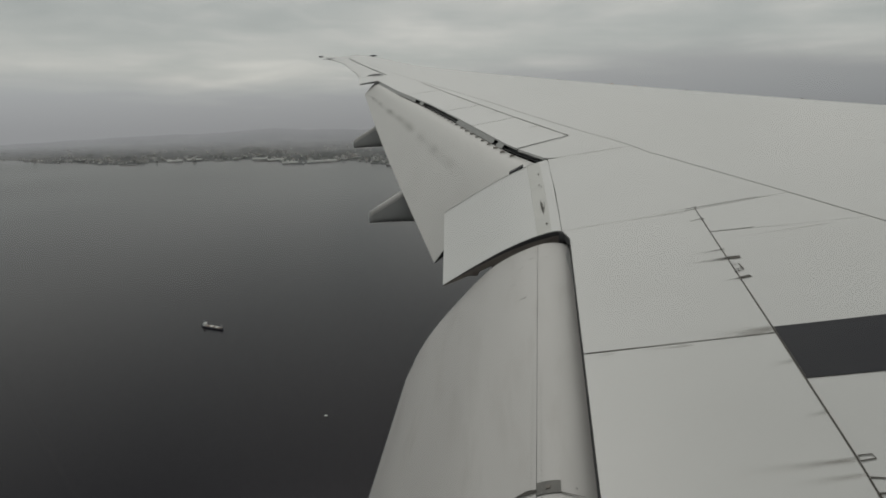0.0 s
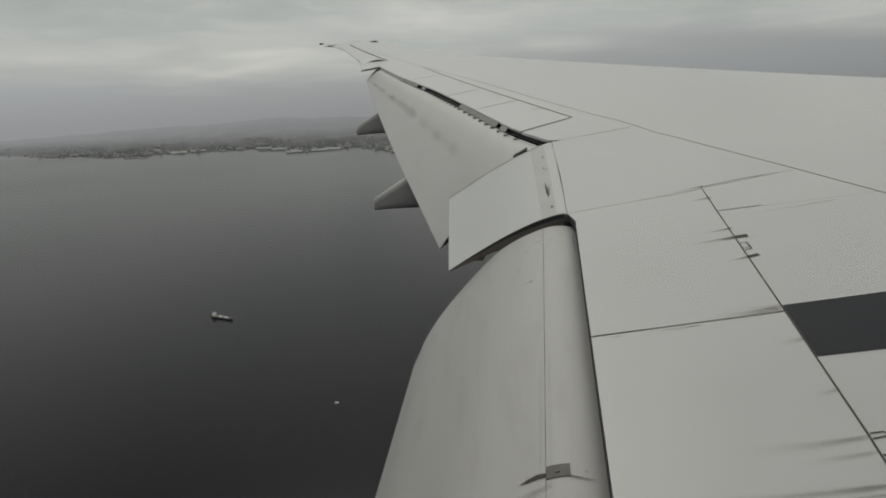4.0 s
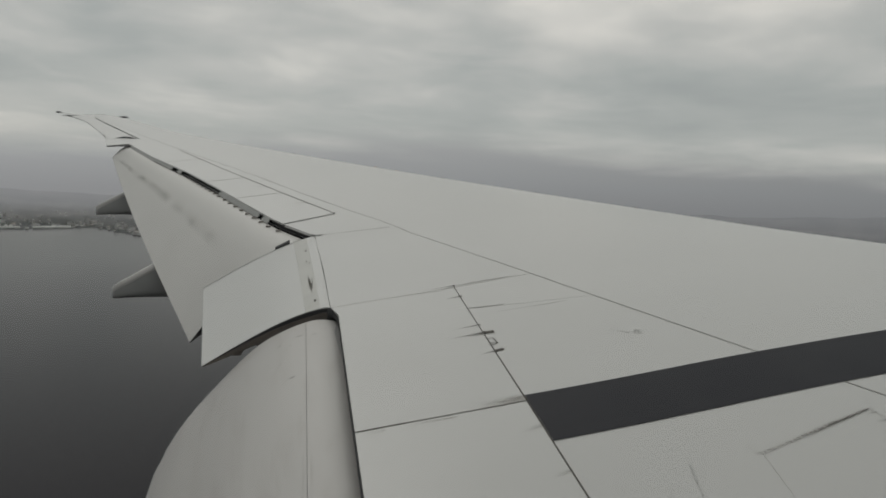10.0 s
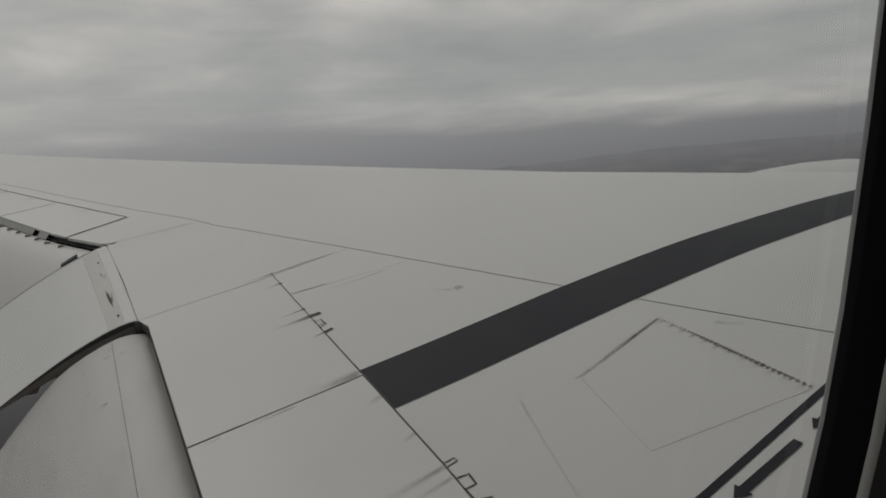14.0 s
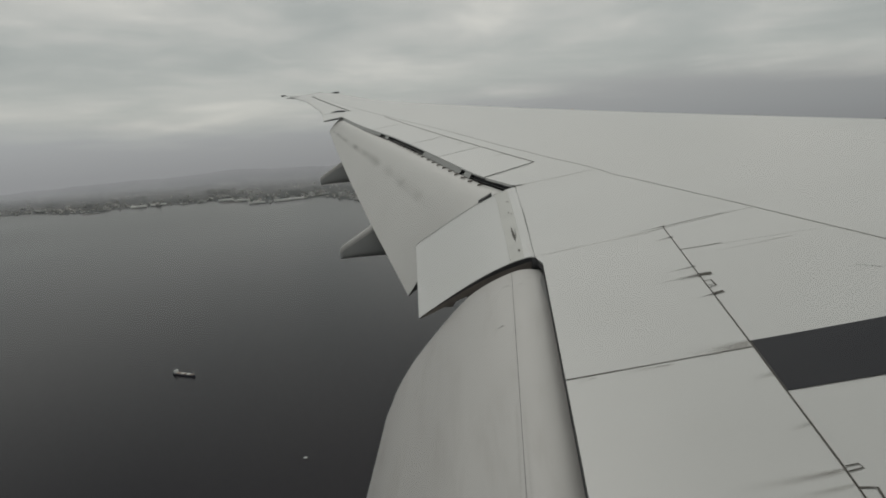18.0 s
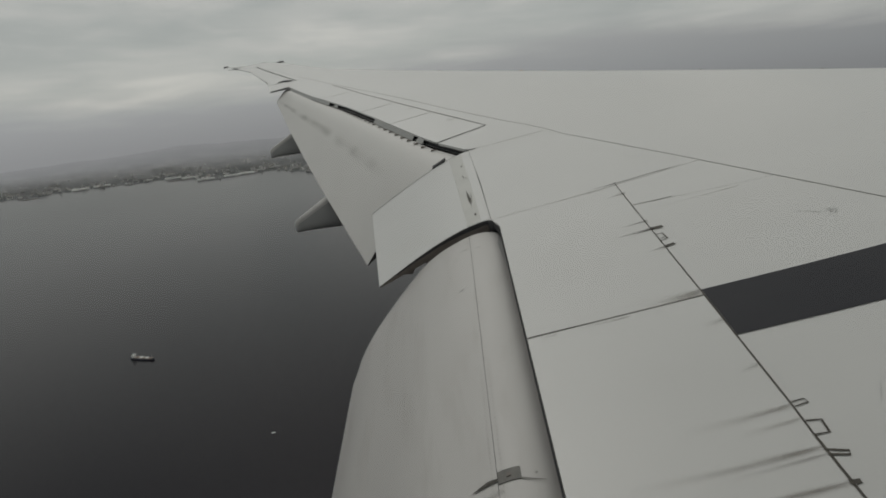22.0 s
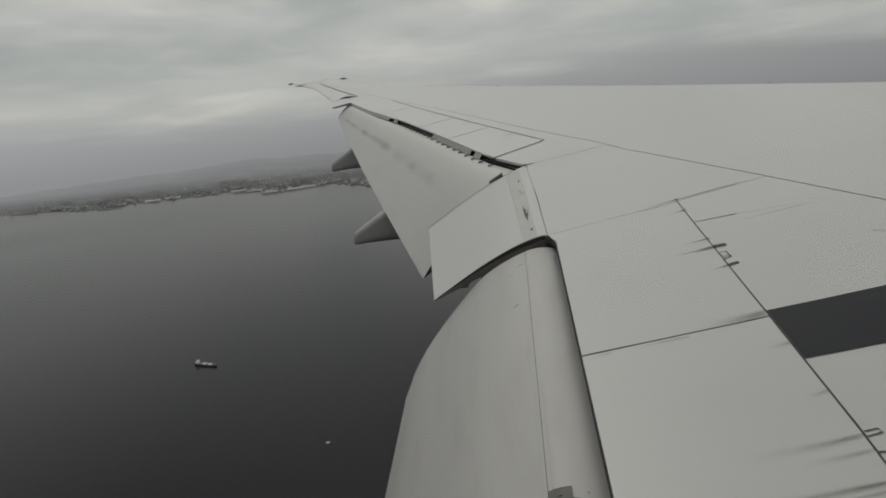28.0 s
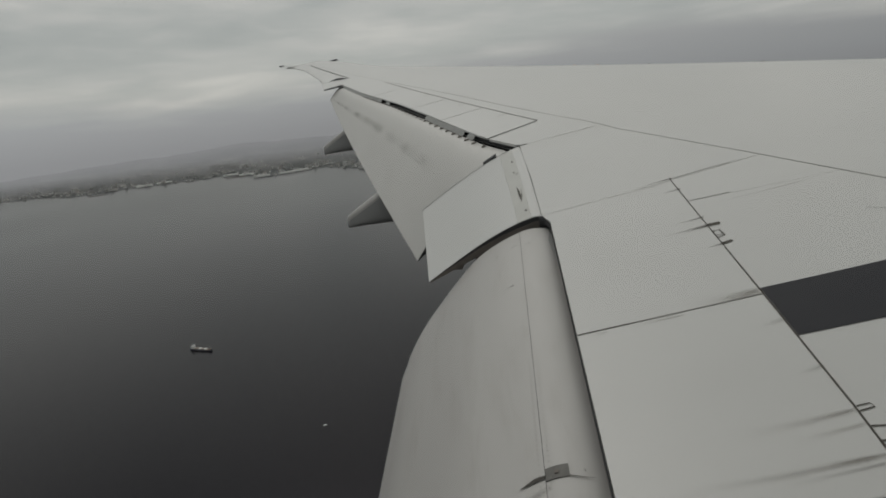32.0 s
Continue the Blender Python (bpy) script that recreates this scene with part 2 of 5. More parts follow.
SEAL = material("window_seal", (0.010, 0.010, 0.011), 0.9)
SEAL.node_tree.nodes["Principled BSDF"].inputs["Specular IOR Level"].default_value = 0.1


def smear(name, color, strength):
    """Dirt carried aft by the airflow: thick at one end, thin at the other, broken up by grain."""
    m = bpy.data.materials.new(name)
    m.use_nodes = True
    nt = m.node_tree
    b = nt.nodes["Principled BSDF"]
    b.inputs["Base Color"].default_value, b.inputs["Roughness"].default_value = (*color, 1), 0.7
    tc, sp = nt.nodes.new("ShaderNodeTexCoord"), nt.nodes.new("ShaderNodeSeparateXYZ")
    nt.links.new(tc.outputs["UV"], sp.inputs[0])
    no = nt.nodes.new("ShaderNodeTexNoise")
    mp = nt.nodes.new("ShaderNodeMapping")
    mp.inputs["Scale"].default_value = (3, 34, 12)
    nt.links.new(tc.outputs["Object"], mp.inputs[0])
    nt.links.new(mp.outputs[0], no.inputs["Vector"])
    no.inputs["Scale"].default_value, no.inputs["Detail"].default_value = 1.0, 5

    def op(kind, a, c):
        n = nt.nodes.new("ShaderNodeMath")
        n.operation, n.use_clamp = kind, True
        for i, v in enumerate((a, c)):
            if isinstance(v, float):
                n.inputs[i].default_value = v
            else:
                nt.links.new(v, n.inputs[i])
        return n.outputs[0]

    across = op("SUBTRACT", 1.0, op("MULTIPLY", op("ABSOLUTE", wide(nt, sp.outputs[1]), 0.0), 1.0))
    along = op("POWER", sp.outputs[0], 2.1)
    grain = nt.nodes.new("ShaderNodeMapRange")
    grain.inputs["From Min"].default_value, grain.inputs["From Max"].default_value = 0.10, 0.70
    nt.links.new(no.outputs[0], grain.inputs[0])
    alpha = op("MULTIPLY", op("MULTIPLY", op("MULTIPLY", op("POWER", across, 1.3), along), grain.outputs[0]), strength)
    nt.links.new(alpha, b.inputs["Alpha"])
    return m


def wide(nt, socket):
    """-1 to 1 across a strip whose texture coordinate runs from 0 to 1."""
    n = nt.nodes.new("ShaderNodeMath")
    n.operation = "MULTIPLY_ADD"
    n.inputs[1].default_value, n.inputs[2].default_value = 2.0, -1.0
    nt.links.new(socket, n.inputs[0])
    return n.outputs[0]


SOOT = smear("soot_streak", (0.085, 0.075, 0.060), 0.80)
FRESH = smear("fresh_soot", (0.055, 0.048, 0.040), 1.5)
GRIME = smear("grime_streak", (0.19, 0.165, 0.13), 0.62)


def blotch(name, color, strength):
    """Dirt in soft uneven blots along a band, gathered in some places and worn off in others."""
    m = bpy.data.materials.new(name)
    m.use_nodes = True
    nt = m.node_tree
    b = nt.nodes["Principled BSDF"]
    b.inputs["Base Color"].default_value, b.inputs["Roughness"].default_value = (*color, 1), 0.7
    tc, sp = nt.nodes.new("ShaderNodeTexCoord"), nt.nodes.new("ShaderNodeSeparateXYZ")
    nt.links.new(tc.outputs["UV"], sp.inputs[0])

    def spots(scale, detail, lo, hi):
        no, mr = nt.nodes.new("ShaderNodeTexNoise"), nt.nodes.new("ShaderNodeMapRange")
        nt.links.new(tc.outputs["Object"], no.inputs["Vector"])
        no.inputs["Scale"].default_value, no.inputs["Detail"].default_value, no.inputs["Roughness"].default_value = scale, detail, 0.68
        mr.inputs["From Min"].default_value, mr.inputs["From Max"].default_value = lo, hi
        nt.links.new(no.outputs[0], mr.inputs[0])
        return mr.outputs[0]

    def op(kind, x, y):
        n = nt.nodes.new("ShaderNodeMath")
        n.operation, n.use_clamp = kind, True
        for i, v in enumerate((x, y)):
            if isinstance(v, float):
                n.inputs[i].default_value = v
            else:
                nt.links.new(v, n.inputs[i])
        return n.outputs[0]

    edge = op("SUBTRACT", 1.0, op("ABSOLUTE", wide(nt, sp.outputs[1]), 0.0))
    alpha = op("MULTIPLY", op("MULTIPLY", spots(1.5, 9, 0.30, 0.74), spots(0.6, 2, 0.32, 0.60)), edge)
    nt.links.new(op("MULTIPLY", op("MULTIPLY", alpha, sp.outputs[0]), strength), b.inputs["Alpha"])
    return m


SMUDGE = blotch("flap_smudge", (0.22, 0.205, 0.18), 0.58)
COVE_PLATES = ((8.95, 9.2), (9.35, 11.3), (13.75, 14.0), (14.35, 18.4))


# ---- the wing's form: x ahead, y outboard, z up, from the seat by the window ----
def table(y, pairs):
    """A line through (y, x) pairs, carried on at both ends."""
    if y <= pairs[0][0]:
        (a, p), (b, q) = pairs[0], pairs[1]
    elif y >= pairs[-1][0]:
        (a, p), (b, q) = pairs[-2], pairs[-1]
    else:
        for (a, p), (b, q) in zip(pairs, pairs[1:]):
            if a <= y <= b:
                break
    return p + (q - p) * (y - a) / (b - a)


def spline(v, xs, ys):
    """A smooth curve through points (Hermite, finite differences)."""
    n = len(xs)
    v = min(max(v, xs[0]), xs[-1])
    i = max(k for k in range(n - 1) if xs[k] <= v)
    d = [(ys[min(k + 1, n - 1)] - ys[max(k - 1, 0)]) / (xs[min(k + 1, n - 1)] - xs[max(k - 1, 0)]) for k in (i, i + 1)]
    h = xs[i + 1] - xs[i]
    t = (v - xs[i]) / h
    return (2 * t**3 - 3 * t**2 + 1) * ys[i] + (t**3 - 2 * t**2 + t) * h * d[0] + (3 * t**2 - 2 * t**3) * ys[i + 1] + (t**3 - t**2) * h * d[1]


def ease(u):
    """0 below 0, 1 above 1, smooth between."""
    u = min(1.0, max(0.0, u))
    return u * u * (3 - 2 * u)


KINK = 7.45
CHORD_V = (0, 0.1, 0.2, 0.3, 0.45, 0.6, 0.75, 0.88, 0.96, 1.0)
CHORD_G = (0, 0.0157, 0.0329, 0.0469, 0.0595, 0.0639, 0.0560, 0.0400, 0.0200, -0.012)


def z_hinge(y):
    return -1.4396 + 0.1038 * y + 0.0011 * y * y


def x_ref(y):
    return 0.2254 + 0.0118 * min(y, KINK) - 0.43 * max(y - KINK, 0)


def x_lead(y):
    return 13.93 - 0.75 * y if y < 27.9 else -6.995 - 1.70 * (y - 27.9)


def z_top(x, y):
    """Height of the wing's upper skin."""
    yy = min(y, 27.9)
    c = 13.93 - 0.75 * yy - x_ref(yy)
    v = (x - x_ref(yy)) / c
    if v < 0:
        return z_hinge(y) + c * 0.157 * v
    flat = 0.0056 * math.hypot(x, y) * ease((v - 0.38) / 0.32) * ease((y - 2.2) / 3.0) * ease((27.6 - y) / 4.5)
    return z_hinge(y) + c * spline(v, CHORD_V, CHORD_G) - flat


def x_hinge(y):
    return 0.2254 + 0.0118 * y if y <= 4.92 else table(y, ((4.92, 0.233), (6.2, 0.217), (7.8, 0.168), (8.68, -0.29), (11.37, -1.33), (13.37, -2.14), (15.9, -3.30), (18.6, -4.44), (20, -5.05)))


def x_brackets(y):
    return table(y, ((0.0, 0.937), (1.86, 1.040), (2.05, 1.056), (3.0, 1.113), (5.1, 1.228)))


def x_seam(y):
    return table(y, ((0.1, 3.24), (1.76, 2.785), (3.0, 2.455), (5.31, 1.855), (7.1, 1.36), (7.7, 1.17), (8.2, 0.97), (8.8, 0.69), (9.4, 0.43), (10.5, -0.05), (12.25, -0.79), (14.0, -1.57), (17.0, -2.97)))


def x_spoiler(y):
    return 0.450 - 0.4225 * (y - 8.8)


def x_trail(y):
    return table(y, ((18.5, -5.0), (20.94, -5.68), (25.46, -7.50), (28.1, -8.90), (29.5, -9.74)))


def x_aileron(y):
    return table(y, ((18.9, -4.11), (26.6, -7.55)))


def part(name, bm, mat, parent=None, label="", smooth=True):
    """Links a bmesh as one mesh object under a thing or a part."""
    bmesh.ops.recalc_face_normals(bm, faces=bm.faces) if len(bm.faces) < 4000 else None
    me = bpy.data.meshes.new(name)
    bm.to_mesh(me)
    bm.free()
    me.materials.append(mat)
    for p in me.polygons:
        p.use_smooth = smooth
    ob = new(name, me)
    if parent:
        ob.parent = parent
    if label:
        ob["label"] = label
    return ob


def thing(name, label, category, at=(0, 0, 0), group="", kind=""):
    return tagged_at(new(name), at, label, category, group, kind)


def tagged_at(ob, at, label, category, group, kind):
    ob.location = at
    return tagged(ob, label, category, group, kind)


def sheet_mesh(rows, depth=0.0, close=True):
    """A grid of points (rows of equal length) as a sheet; with depth, its edges are turned down to give it thickness."""
    bm = bmesh.new()
    vs = [[bm.verts.new(p) for p in r] for r in rows]
    for a, b in zip(vs, vs[1:]):
        for i in range(len(a) - 1):
            bm.faces.new((a[i], a[i + 1], b[i + 1], b[i]))
    if depth:
        ring = vs[0] + [r[-1] for r in vs[1:]] + vs[-1][-2::-1] + [r[0] for r in vs[-2:0:-1]]
        low = [bm.verts.new((v.co.x, v.co.y, v.co.z - depth)) for v in ring]
        top = [bm.verts.new(v.co) for v in ring]
        n = len(ring)
        for i in range(n):
            j = (i + 1) % n
            bm.faces.new((top[i], top[j], low[j], low[i]))
        if close:
            bm.faces.new(low)
    return bm


def plan_panel(name, lo, hi, y0, y1, mat, parent, label="", nx=8, ny=10, gap=(0.004, 0.004, 0.004, 0.004), depth=0.03, lift=0.0):
    """A skin panel between two plan lines lo(y) and hi(y). y0 and y1: its ends, each at lo and at hi. gap: half joints aft, fore, inboard, outboard."""
    rows = []
    for j in range(ny + 1):
        row = []
        for i in range(nx + 1):
            u, w = i / nx, j / ny
            a, b = y0[0] + (y0[1] - y0[0]) * u + gap[2], y1[0] + (y1[1] - y1[0]) * u - gap[3]
            y = a + (b - a) * w
            l, h = lo(y) + gap[0], hi(y) - gap[1]
            x = l + (h - l) * u
            row.append((x, y, z_top(x, y) + lift))
        rows.append(row)
    return part(name, sheet_mesh(rows, depth, False), mat, parent, label)


def ribbon(name, pts, width, mat, parent, label="", lift=0.003, across="n", steps=6):
    """A painted line laid on the skin along plan points (x, y)."""
    bm = bmesh.new()
    dense = []
    for (x0, y0), (x1, y1) in zip(pts, pts[1:]):
        n = max(1, min(steps * 4, int(math.hypot(x1 - x0, y1 - y0) / 0.12)))
        dense += [(x0 + (x1 - x0) * k / n, y0 + (y1 - y0) * k / n) for k in range(n)]
    dense.append(pts[-1])
    prev = None
    for k, (x, y) in enumerate(dense):
        a, b = dense[max(k - 1, 0)], dense[min(k + 1, len(dense) - 1)]
        d = Vector((b[0] - a[0], b[1] - a[1])).normalized()
        nx, ny = -d.y * width / 2, d.x * width / 2
        pair = [bm.verts.new((x + s * nx, y + s * ny, z_top(x + s * nx, y + s * ny) + lift)) for s in (-1, 1)]
        if prev:
            bm.faces.new((prev[0], prev[1], pair[1], pair[0]))
        prev = pair
    return part(name, bm, mat, parent, label)


def streak(parent, x, y, length, width, mat=None, surf=None, drift=0.0, name="dirt_streak", spread=0.7, start=0.55):
    """Dirt blown aft from (x, y) along the skin."""
    surf = surf or z_top
    bm = bmesh.new()
    uv = bm.loops.layers.uv.new("uv")
    n = 8
    rows = []
    for k in range(n + 1):
        px = x - length * k / n
        py = y + drift * k / n
        w = width * (0.5 + spread * k / n)
        rows.append([(bm.verts.new((px, py + w * s, surf(px, py + w * s) + 0.004)), (start, 1.0)[k > 0] * (1 - 0.9 * k / n), (s + 1) / 2) for s in (-1, -0.33, 0.33, 1)])
    for a, b in zip(rows, rows[1:]):
        for i in range(3):
            quad = (a[i], a[i + 1], b[i + 1], b[i])
            f = bm.faces.new([q[0] for q in quad])
            for loop, q in zip(f.loops, quad):
                loop[uv].uv = (q[1], q[2])
    ob = part(name, bm, mat or SOOT, parent)
    ob.visible_shadow = False
    return ob


def loft(sections, cap=True):
    """A closed skin over loops of points of equal number."""
    bm = bmesh.new()
    vs = [[bm.verts.new(p) for p in s] for s in sections]
    n = len(vs[0])
    for a, b in zip(vs, vs[1:]):
        for i in range(n):
            bm.faces.new((a[i], a[(i + 1) % n], b[(i + 1) % n], b[i]))
    if cap:
        bm.faces.new(vs[0])
        bm.faces.new(vs[-1][::-1])
    return bm


def box(size, at=(0, 0, 0), bevel=0.0, turn=None):
    bm = bmesh.new()
    bmesh.ops.create_cube(bm, size=1)
    bmesh.ops.scale(bm, vec=size, verts=bm.verts)
    if bevel:
        bmesh.ops.bevel(bm, geom=bm.edges[:], offset=bevel, segments=2, affect="EDGES")
    if turn:
        bmesh.ops.rotate(bm, verts=bm.verts, matrix=turn)
    bmesh.ops.translate(bm, vec=at, verts=bm.verts)
    return bm


def tube(radius, height, at=(0, 0, 0), seg=16, top=None):
    bm = bmesh.new()
    bmesh.ops.create_cone(bm, cap_ends=True, segments=seg, radius1=radius, radius2=radius if top is None else top, depth=height)
    bmesh.ops.translate(bm, vec=at, verts=bm.verts)
    return bm


# ---- the wing ----
wing = thing("aircraft_wing", "pale grey swept airliner wing with flaps lowered", "aircraft wing")

# structure under the joints: a dark sealed box just beneath the skin, and the lower skin
rows = []
for j in range(111):
    y = 0.1 + 27.6 * j / 110
    lo, hi = (x_hinge(y) if y < 18.6 else x_trail(y)) + 0.02, x_lead(y) - 0.25
    rows.append([(lo + (hi - lo) * i / 60, y, z_top(lo + (hi - lo) * i / 60, y) - 0.027) for i in range(61)])
part("wing_box", sheet_mesh(rows), DARK, wing, "dark sealed structure under the skin joints")
rows = []
for j in range(31):
    y = 0.1 + 29.2 * j / 30
    lo, hi = (x_hinge(y) if y < 18.6 else x_trail(y)), x_lead(y) - 0.004
    c = hi - lo
    rows.append([(hi - c * i / 16, y, z_top(hi, y) - 0.01 - (0.095 if y < 18.6 else 0.06) * c * math.sin(math.pi * min(1, (i / 16) ** 0.7)) * (1 - 0.2 * i / 16) + (z_top(lo, y) - (0.07 if y < 18.6 else 0.012) - z_top(hi, y)) * (i / 16) ** 2) for i in range(17)])
part("lower_skin", sheet_mesh(rows), GREY, wing, "grey underside skin")

# skin panels, aft to fore
plan_panel("skin_panel", x_hinge, x_brackets, (-0.15, -0.15), (2.925, 2.945), PAINT, wing, gap=(0, 0.003, 0, 0.007), nx=8, ny=14)
plan_panel("skin_panel", x_hinge, x_brackets, (2.925, 2.945), (4.95, 5.04), PAINT, wing, gap=(0, 0.003, 0.007, 0.0006), nx=8, ny=10)
plan_panel("skin_panel", x_hinge, x_seam, (4.95, 5.12), (7.80, 7.80), PAINT, wing, gap=(0, 0.006, 0.0006, 0.0015), nx=12, ny=14)
plan_panel("skin_panel", x_hinge, x_seam, (7.80, 7.80), (8.52, 8.98), PAINT, wing, gap=(0, 0.006, 0.0015, 0.004), nx=10, ny=6)
plan_panel("skin_panel", x_brackets, x_seam, (-0.15, -0.15), (4.475, 4.33), PAINT, wing, gap=(0.003, 0.006, 0, 0.002), nx=12, ny=20)
plan_panel("skin_panel", x_brackets, x_seam, (4.475, 4.33), (5.05, 5.12), PAINT, wing, gap=(0.003, 0.006, 0.002, 0.006), nx=12, ny=5)
plan_panel("skin_panel", x_spoiler, x_seam, (8.80, 8.98), (16.8, 16.8), PAINT, wing, gap=(0.012, 0.006, 0.004, 0.002), nx=5, ny=24)
plan_panel("skin_panel", x_hinge, x_seam, (16.0, 16.8), (18.75, 18.9), PAINT, wing, gap=(0, 0.002, 0.004, 0.002), nx=8, ny=8)
plan_panel("skin_panel", x_trail, x_aileron, (18.75, 18.75), (20.23, 19.64), PAINT, wing, gap=(0, 0, 0.002, 0.002), nx=4, ny=5, depth=0.012)
plan_panel("skin_panel", x_aileron, x_seam, (18.76, 18.9), (26.62, 26.62), PAINT, wing, gap=(0.004, 0.002, 0.002, 0.002), nx=8, ny=18)
plan_panel("skin_panel", x_trail, x_seam, (26.62, 26.62), (27.9, 27.9), PAINT, wing, gap=(0, 0.002, 0.002, 0), nx=8, ny=5, depth=0.012)
plan_panel("main_skin", x_seam, x_lead, (-0.15, -0.15), (27.9, 27.9), PAINT, wing, "broad pale grey skin over the wing box and leading edge", gap=(0.006, 0, 0, 0), nx=44, ny=70)

# near-black strip over the aft edge, standing in for the gap's shade
part("edge_seal", sheet_mesh([[(x_hinge(y) - 0.003, y, z_top(x_hinge(y), y) - 0.004 - 0.045 * s) for s in (0, 1)] for y in (0.1 + 4.86 * k / 20 for k in range(21))], 0.0), DARK, wing, "near-black strip for the shaded gap at the aft edge")

# raked tip
rows = []
for j in range(9):
    y = 27.9 + 1.6 * j / 8
    lo, hi = x_trail(y), max(x_lead(y), x_trail(y) + 0.12 * (1 - j / 8) + 0.03)
    rows.append([(lo + (hi - lo) * i / 8, y, z_top(-8.6, 27.9) + 0.13 * (y - 27.9) + 0.05 * math.sin(math.pi * i / 8) * (1 - j / 9)) for i in range(9)])
part("raked_tip", sheet_mesh(rows, 0.012), PAINT, wing)
part("tip_lamp", box((0.24, 0.12, 0.06), (-9.72, 29.48, z_top(-8.6, 27.9) + 0.21), 0.025), DARK, wing, "dark rear tip lamp")
part("nav_lamp", box((0.22, 0.75, 0.05), (-6.93, 27.75, z_top(-7.25, 27.7) - 0.03), 0.04, Matrix.Rotation(radians(36), 3, "Z")), GLASSY, wing, "dark glazed lamp in the leading edge")

# spoilers
for (a0, a1), (b0, b1) in (((8.54, 8.81), (10.50, 10.59)), ((10.50, 10.59), (12.22, 12.26)), ((12.22, 12.26), (15.08, 15.0)), ((15.08, 15.0), (15.98, 16.78))):
    plan_panel("spoiler", x_hinge, x_spoiler, (a0, a1), (b0, b1), PAINT, wing, nx=5, ny=6, gap=(0.0, 0.012, 0.016, 0.016), depth=0.022, lift=0.004)

# aileron
ail = plan_panel("aileron", x_trail, x_aileron, (20.26, 19.66), (26.61, 26.61), PAINT, wing, nx=5, ny=10, gap=(0, 0.05, 0.02, 0.002), depth=0.012)
# near-black wedge, stood up to read as the shaded inboard gap
rows = []
for k in range(9):
    u = k / 8
    x, y = -4.52 - 0.72 * u, 19.66 + 0.56 * u
    rows.append([(x, y + d, z_top(x, y) + 0.006 + 0.055 * s) for d, s in ((0.0, 0), (0.05 * math.sin(math.pi * u), math.sin(math.pi * u)))])
part("end_rib", sheet_mesh(rows), DARK, ail, "near-black wedge for the shaded gap at the aileron's inboard end")
# inboard flap: a strongly drooped section, lofted along the span
def flap_line(t, y):
    """Upper surface of the inboard flap: t from 0 (nose) to 1 (trailing edge)."""
    ts = (0, 0.06, 0.13, 0.20, 0.34, 0.47, 0.68, 0.86, 1.0)
    xs = (0.335, 0.260, 0.173, 0.067, -0.149, -0.325, -0.598, -0.815, -0.976)
    zs = (-0.125, -0.088, -0.076, -0.092, -0.186, -0.308, -0.600, -0.880, -1.160)
    x = spline(t, ts, xs) + (0.0118 * (1 - t) - 0.032 * t) * (y - 4.88)
    return x, y, z_hinge(y) + spline(t, ts, zs)


def flap_low(t, y):
    x, yy, z = flap_line(t, y)
    d = 0.22 * math.sin(math.pi * min(1, t * 0.9 + 0.12)) ** 0.8 * (1 - t) + 0.008
    return x - 0.6 * d + 0.05, yy, z - d


def flap_end(y):
    """Where the flap ends aft: its outboard corner is cut back."""
    return 1.0 - 0.048 * ease((y - 4.72) / 0.11)


flap = thing("inboard_flap", "pale grey inboard wing flap lowered behind the wing", "wing flap")
SPLIT = 0.212
for name, ta, tb, mat, n in (("flap_nose", 0.0, SPLIT - 0.0007, FLAP, 10), ("flap_skin", SPLIT + 0.0007, 1.0, FLAP, 30)):
    spans = [0.1 + 4.55 * j / 22 for j in range(22)] + [4.66, 4.71, 4.74, 4.77, 4.80, 4.83, 4.85, 4.87]
    rows = [[flap_line(ta + (min(tb, flap_end(y)) - ta) * i / n, y) for i in range(n + 1)] for y in spans]
    part(name, sheet_mesh(rows, 0.006, False), mat, flap)
rows = [[Vector(flap_line(0.005 + 0.94 * i / 20, 0.1 + 4.76 * j / 8)) - Vector((0, 0, 0.012)) for i in range(21)] for j in range(9)]
part("flap_core", sheet_mesh(rows), DARK, flap)
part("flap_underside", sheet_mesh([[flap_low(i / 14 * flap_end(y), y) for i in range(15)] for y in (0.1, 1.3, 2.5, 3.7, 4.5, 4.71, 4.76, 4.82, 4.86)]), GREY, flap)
part("end_rib", sheet_mesh([[flap_line(0.95 * i / 20, 4.868) for i in range(21)], [flap_low(0.95 * i / 20, 4.868) for i in range(21)]]), RIB, flap, "dirty metal end rib")


def flap_at(x, y):
    lo, hi = 0.13, 1.0
    for _ in range(24):
        mid = (lo + hi) / 2
        lo, hi = (mid, hi) if flap_line(mid, y)[0] > x else (lo, mid)
    return flap_line(lo, y)[2]


def flap_patch(name, x0, x1, y0, y1, mat, label, lift=0.004):
    rows = [[(x0 + (x1 - x0) * i / 4, y0 + (y1 - y0) * j / 3, flap_at(x0 + (x1 - x0) * i / 4, y0 + (y1 - y0) * j / 3) + lift) for i in range(5)] for j in range(4)]
    return part(name, sheet_mesh(rows, 0.003, False), mat, flap, label)


flap_patch("repair_patch", 0.042, 0.126, 2.038, 2.104, PATCH, "square grey repair patch with a sooty edge")
flap_patch("worn_spot", 0.074, 0.089, 2.060, 2.078, RIB, "dark worn spot on the patch", 0.0075)
rows = []
for k in range(15):
    u = k / 14
    x, w = 0.040 - 0.092 * u, 0.013 * math.sin(math.pi * (0.16 + 0.82 * u)) * (1 - 0.55 * u) * random.uniform(0.75, 1.2) + 0.0008
    y = 2.062 - 0.004 * u + 0.004 * math.sin(5 * u)
    rows.append([(x, y + q * w, flap_at(x, y + q * w) + 0.0045) for q in (-1, 0, 1)])
part("oil_smear", sheet_mesh(rows), BROWN, flap, "dark oily smear beside the repair patch", False)
rows = []
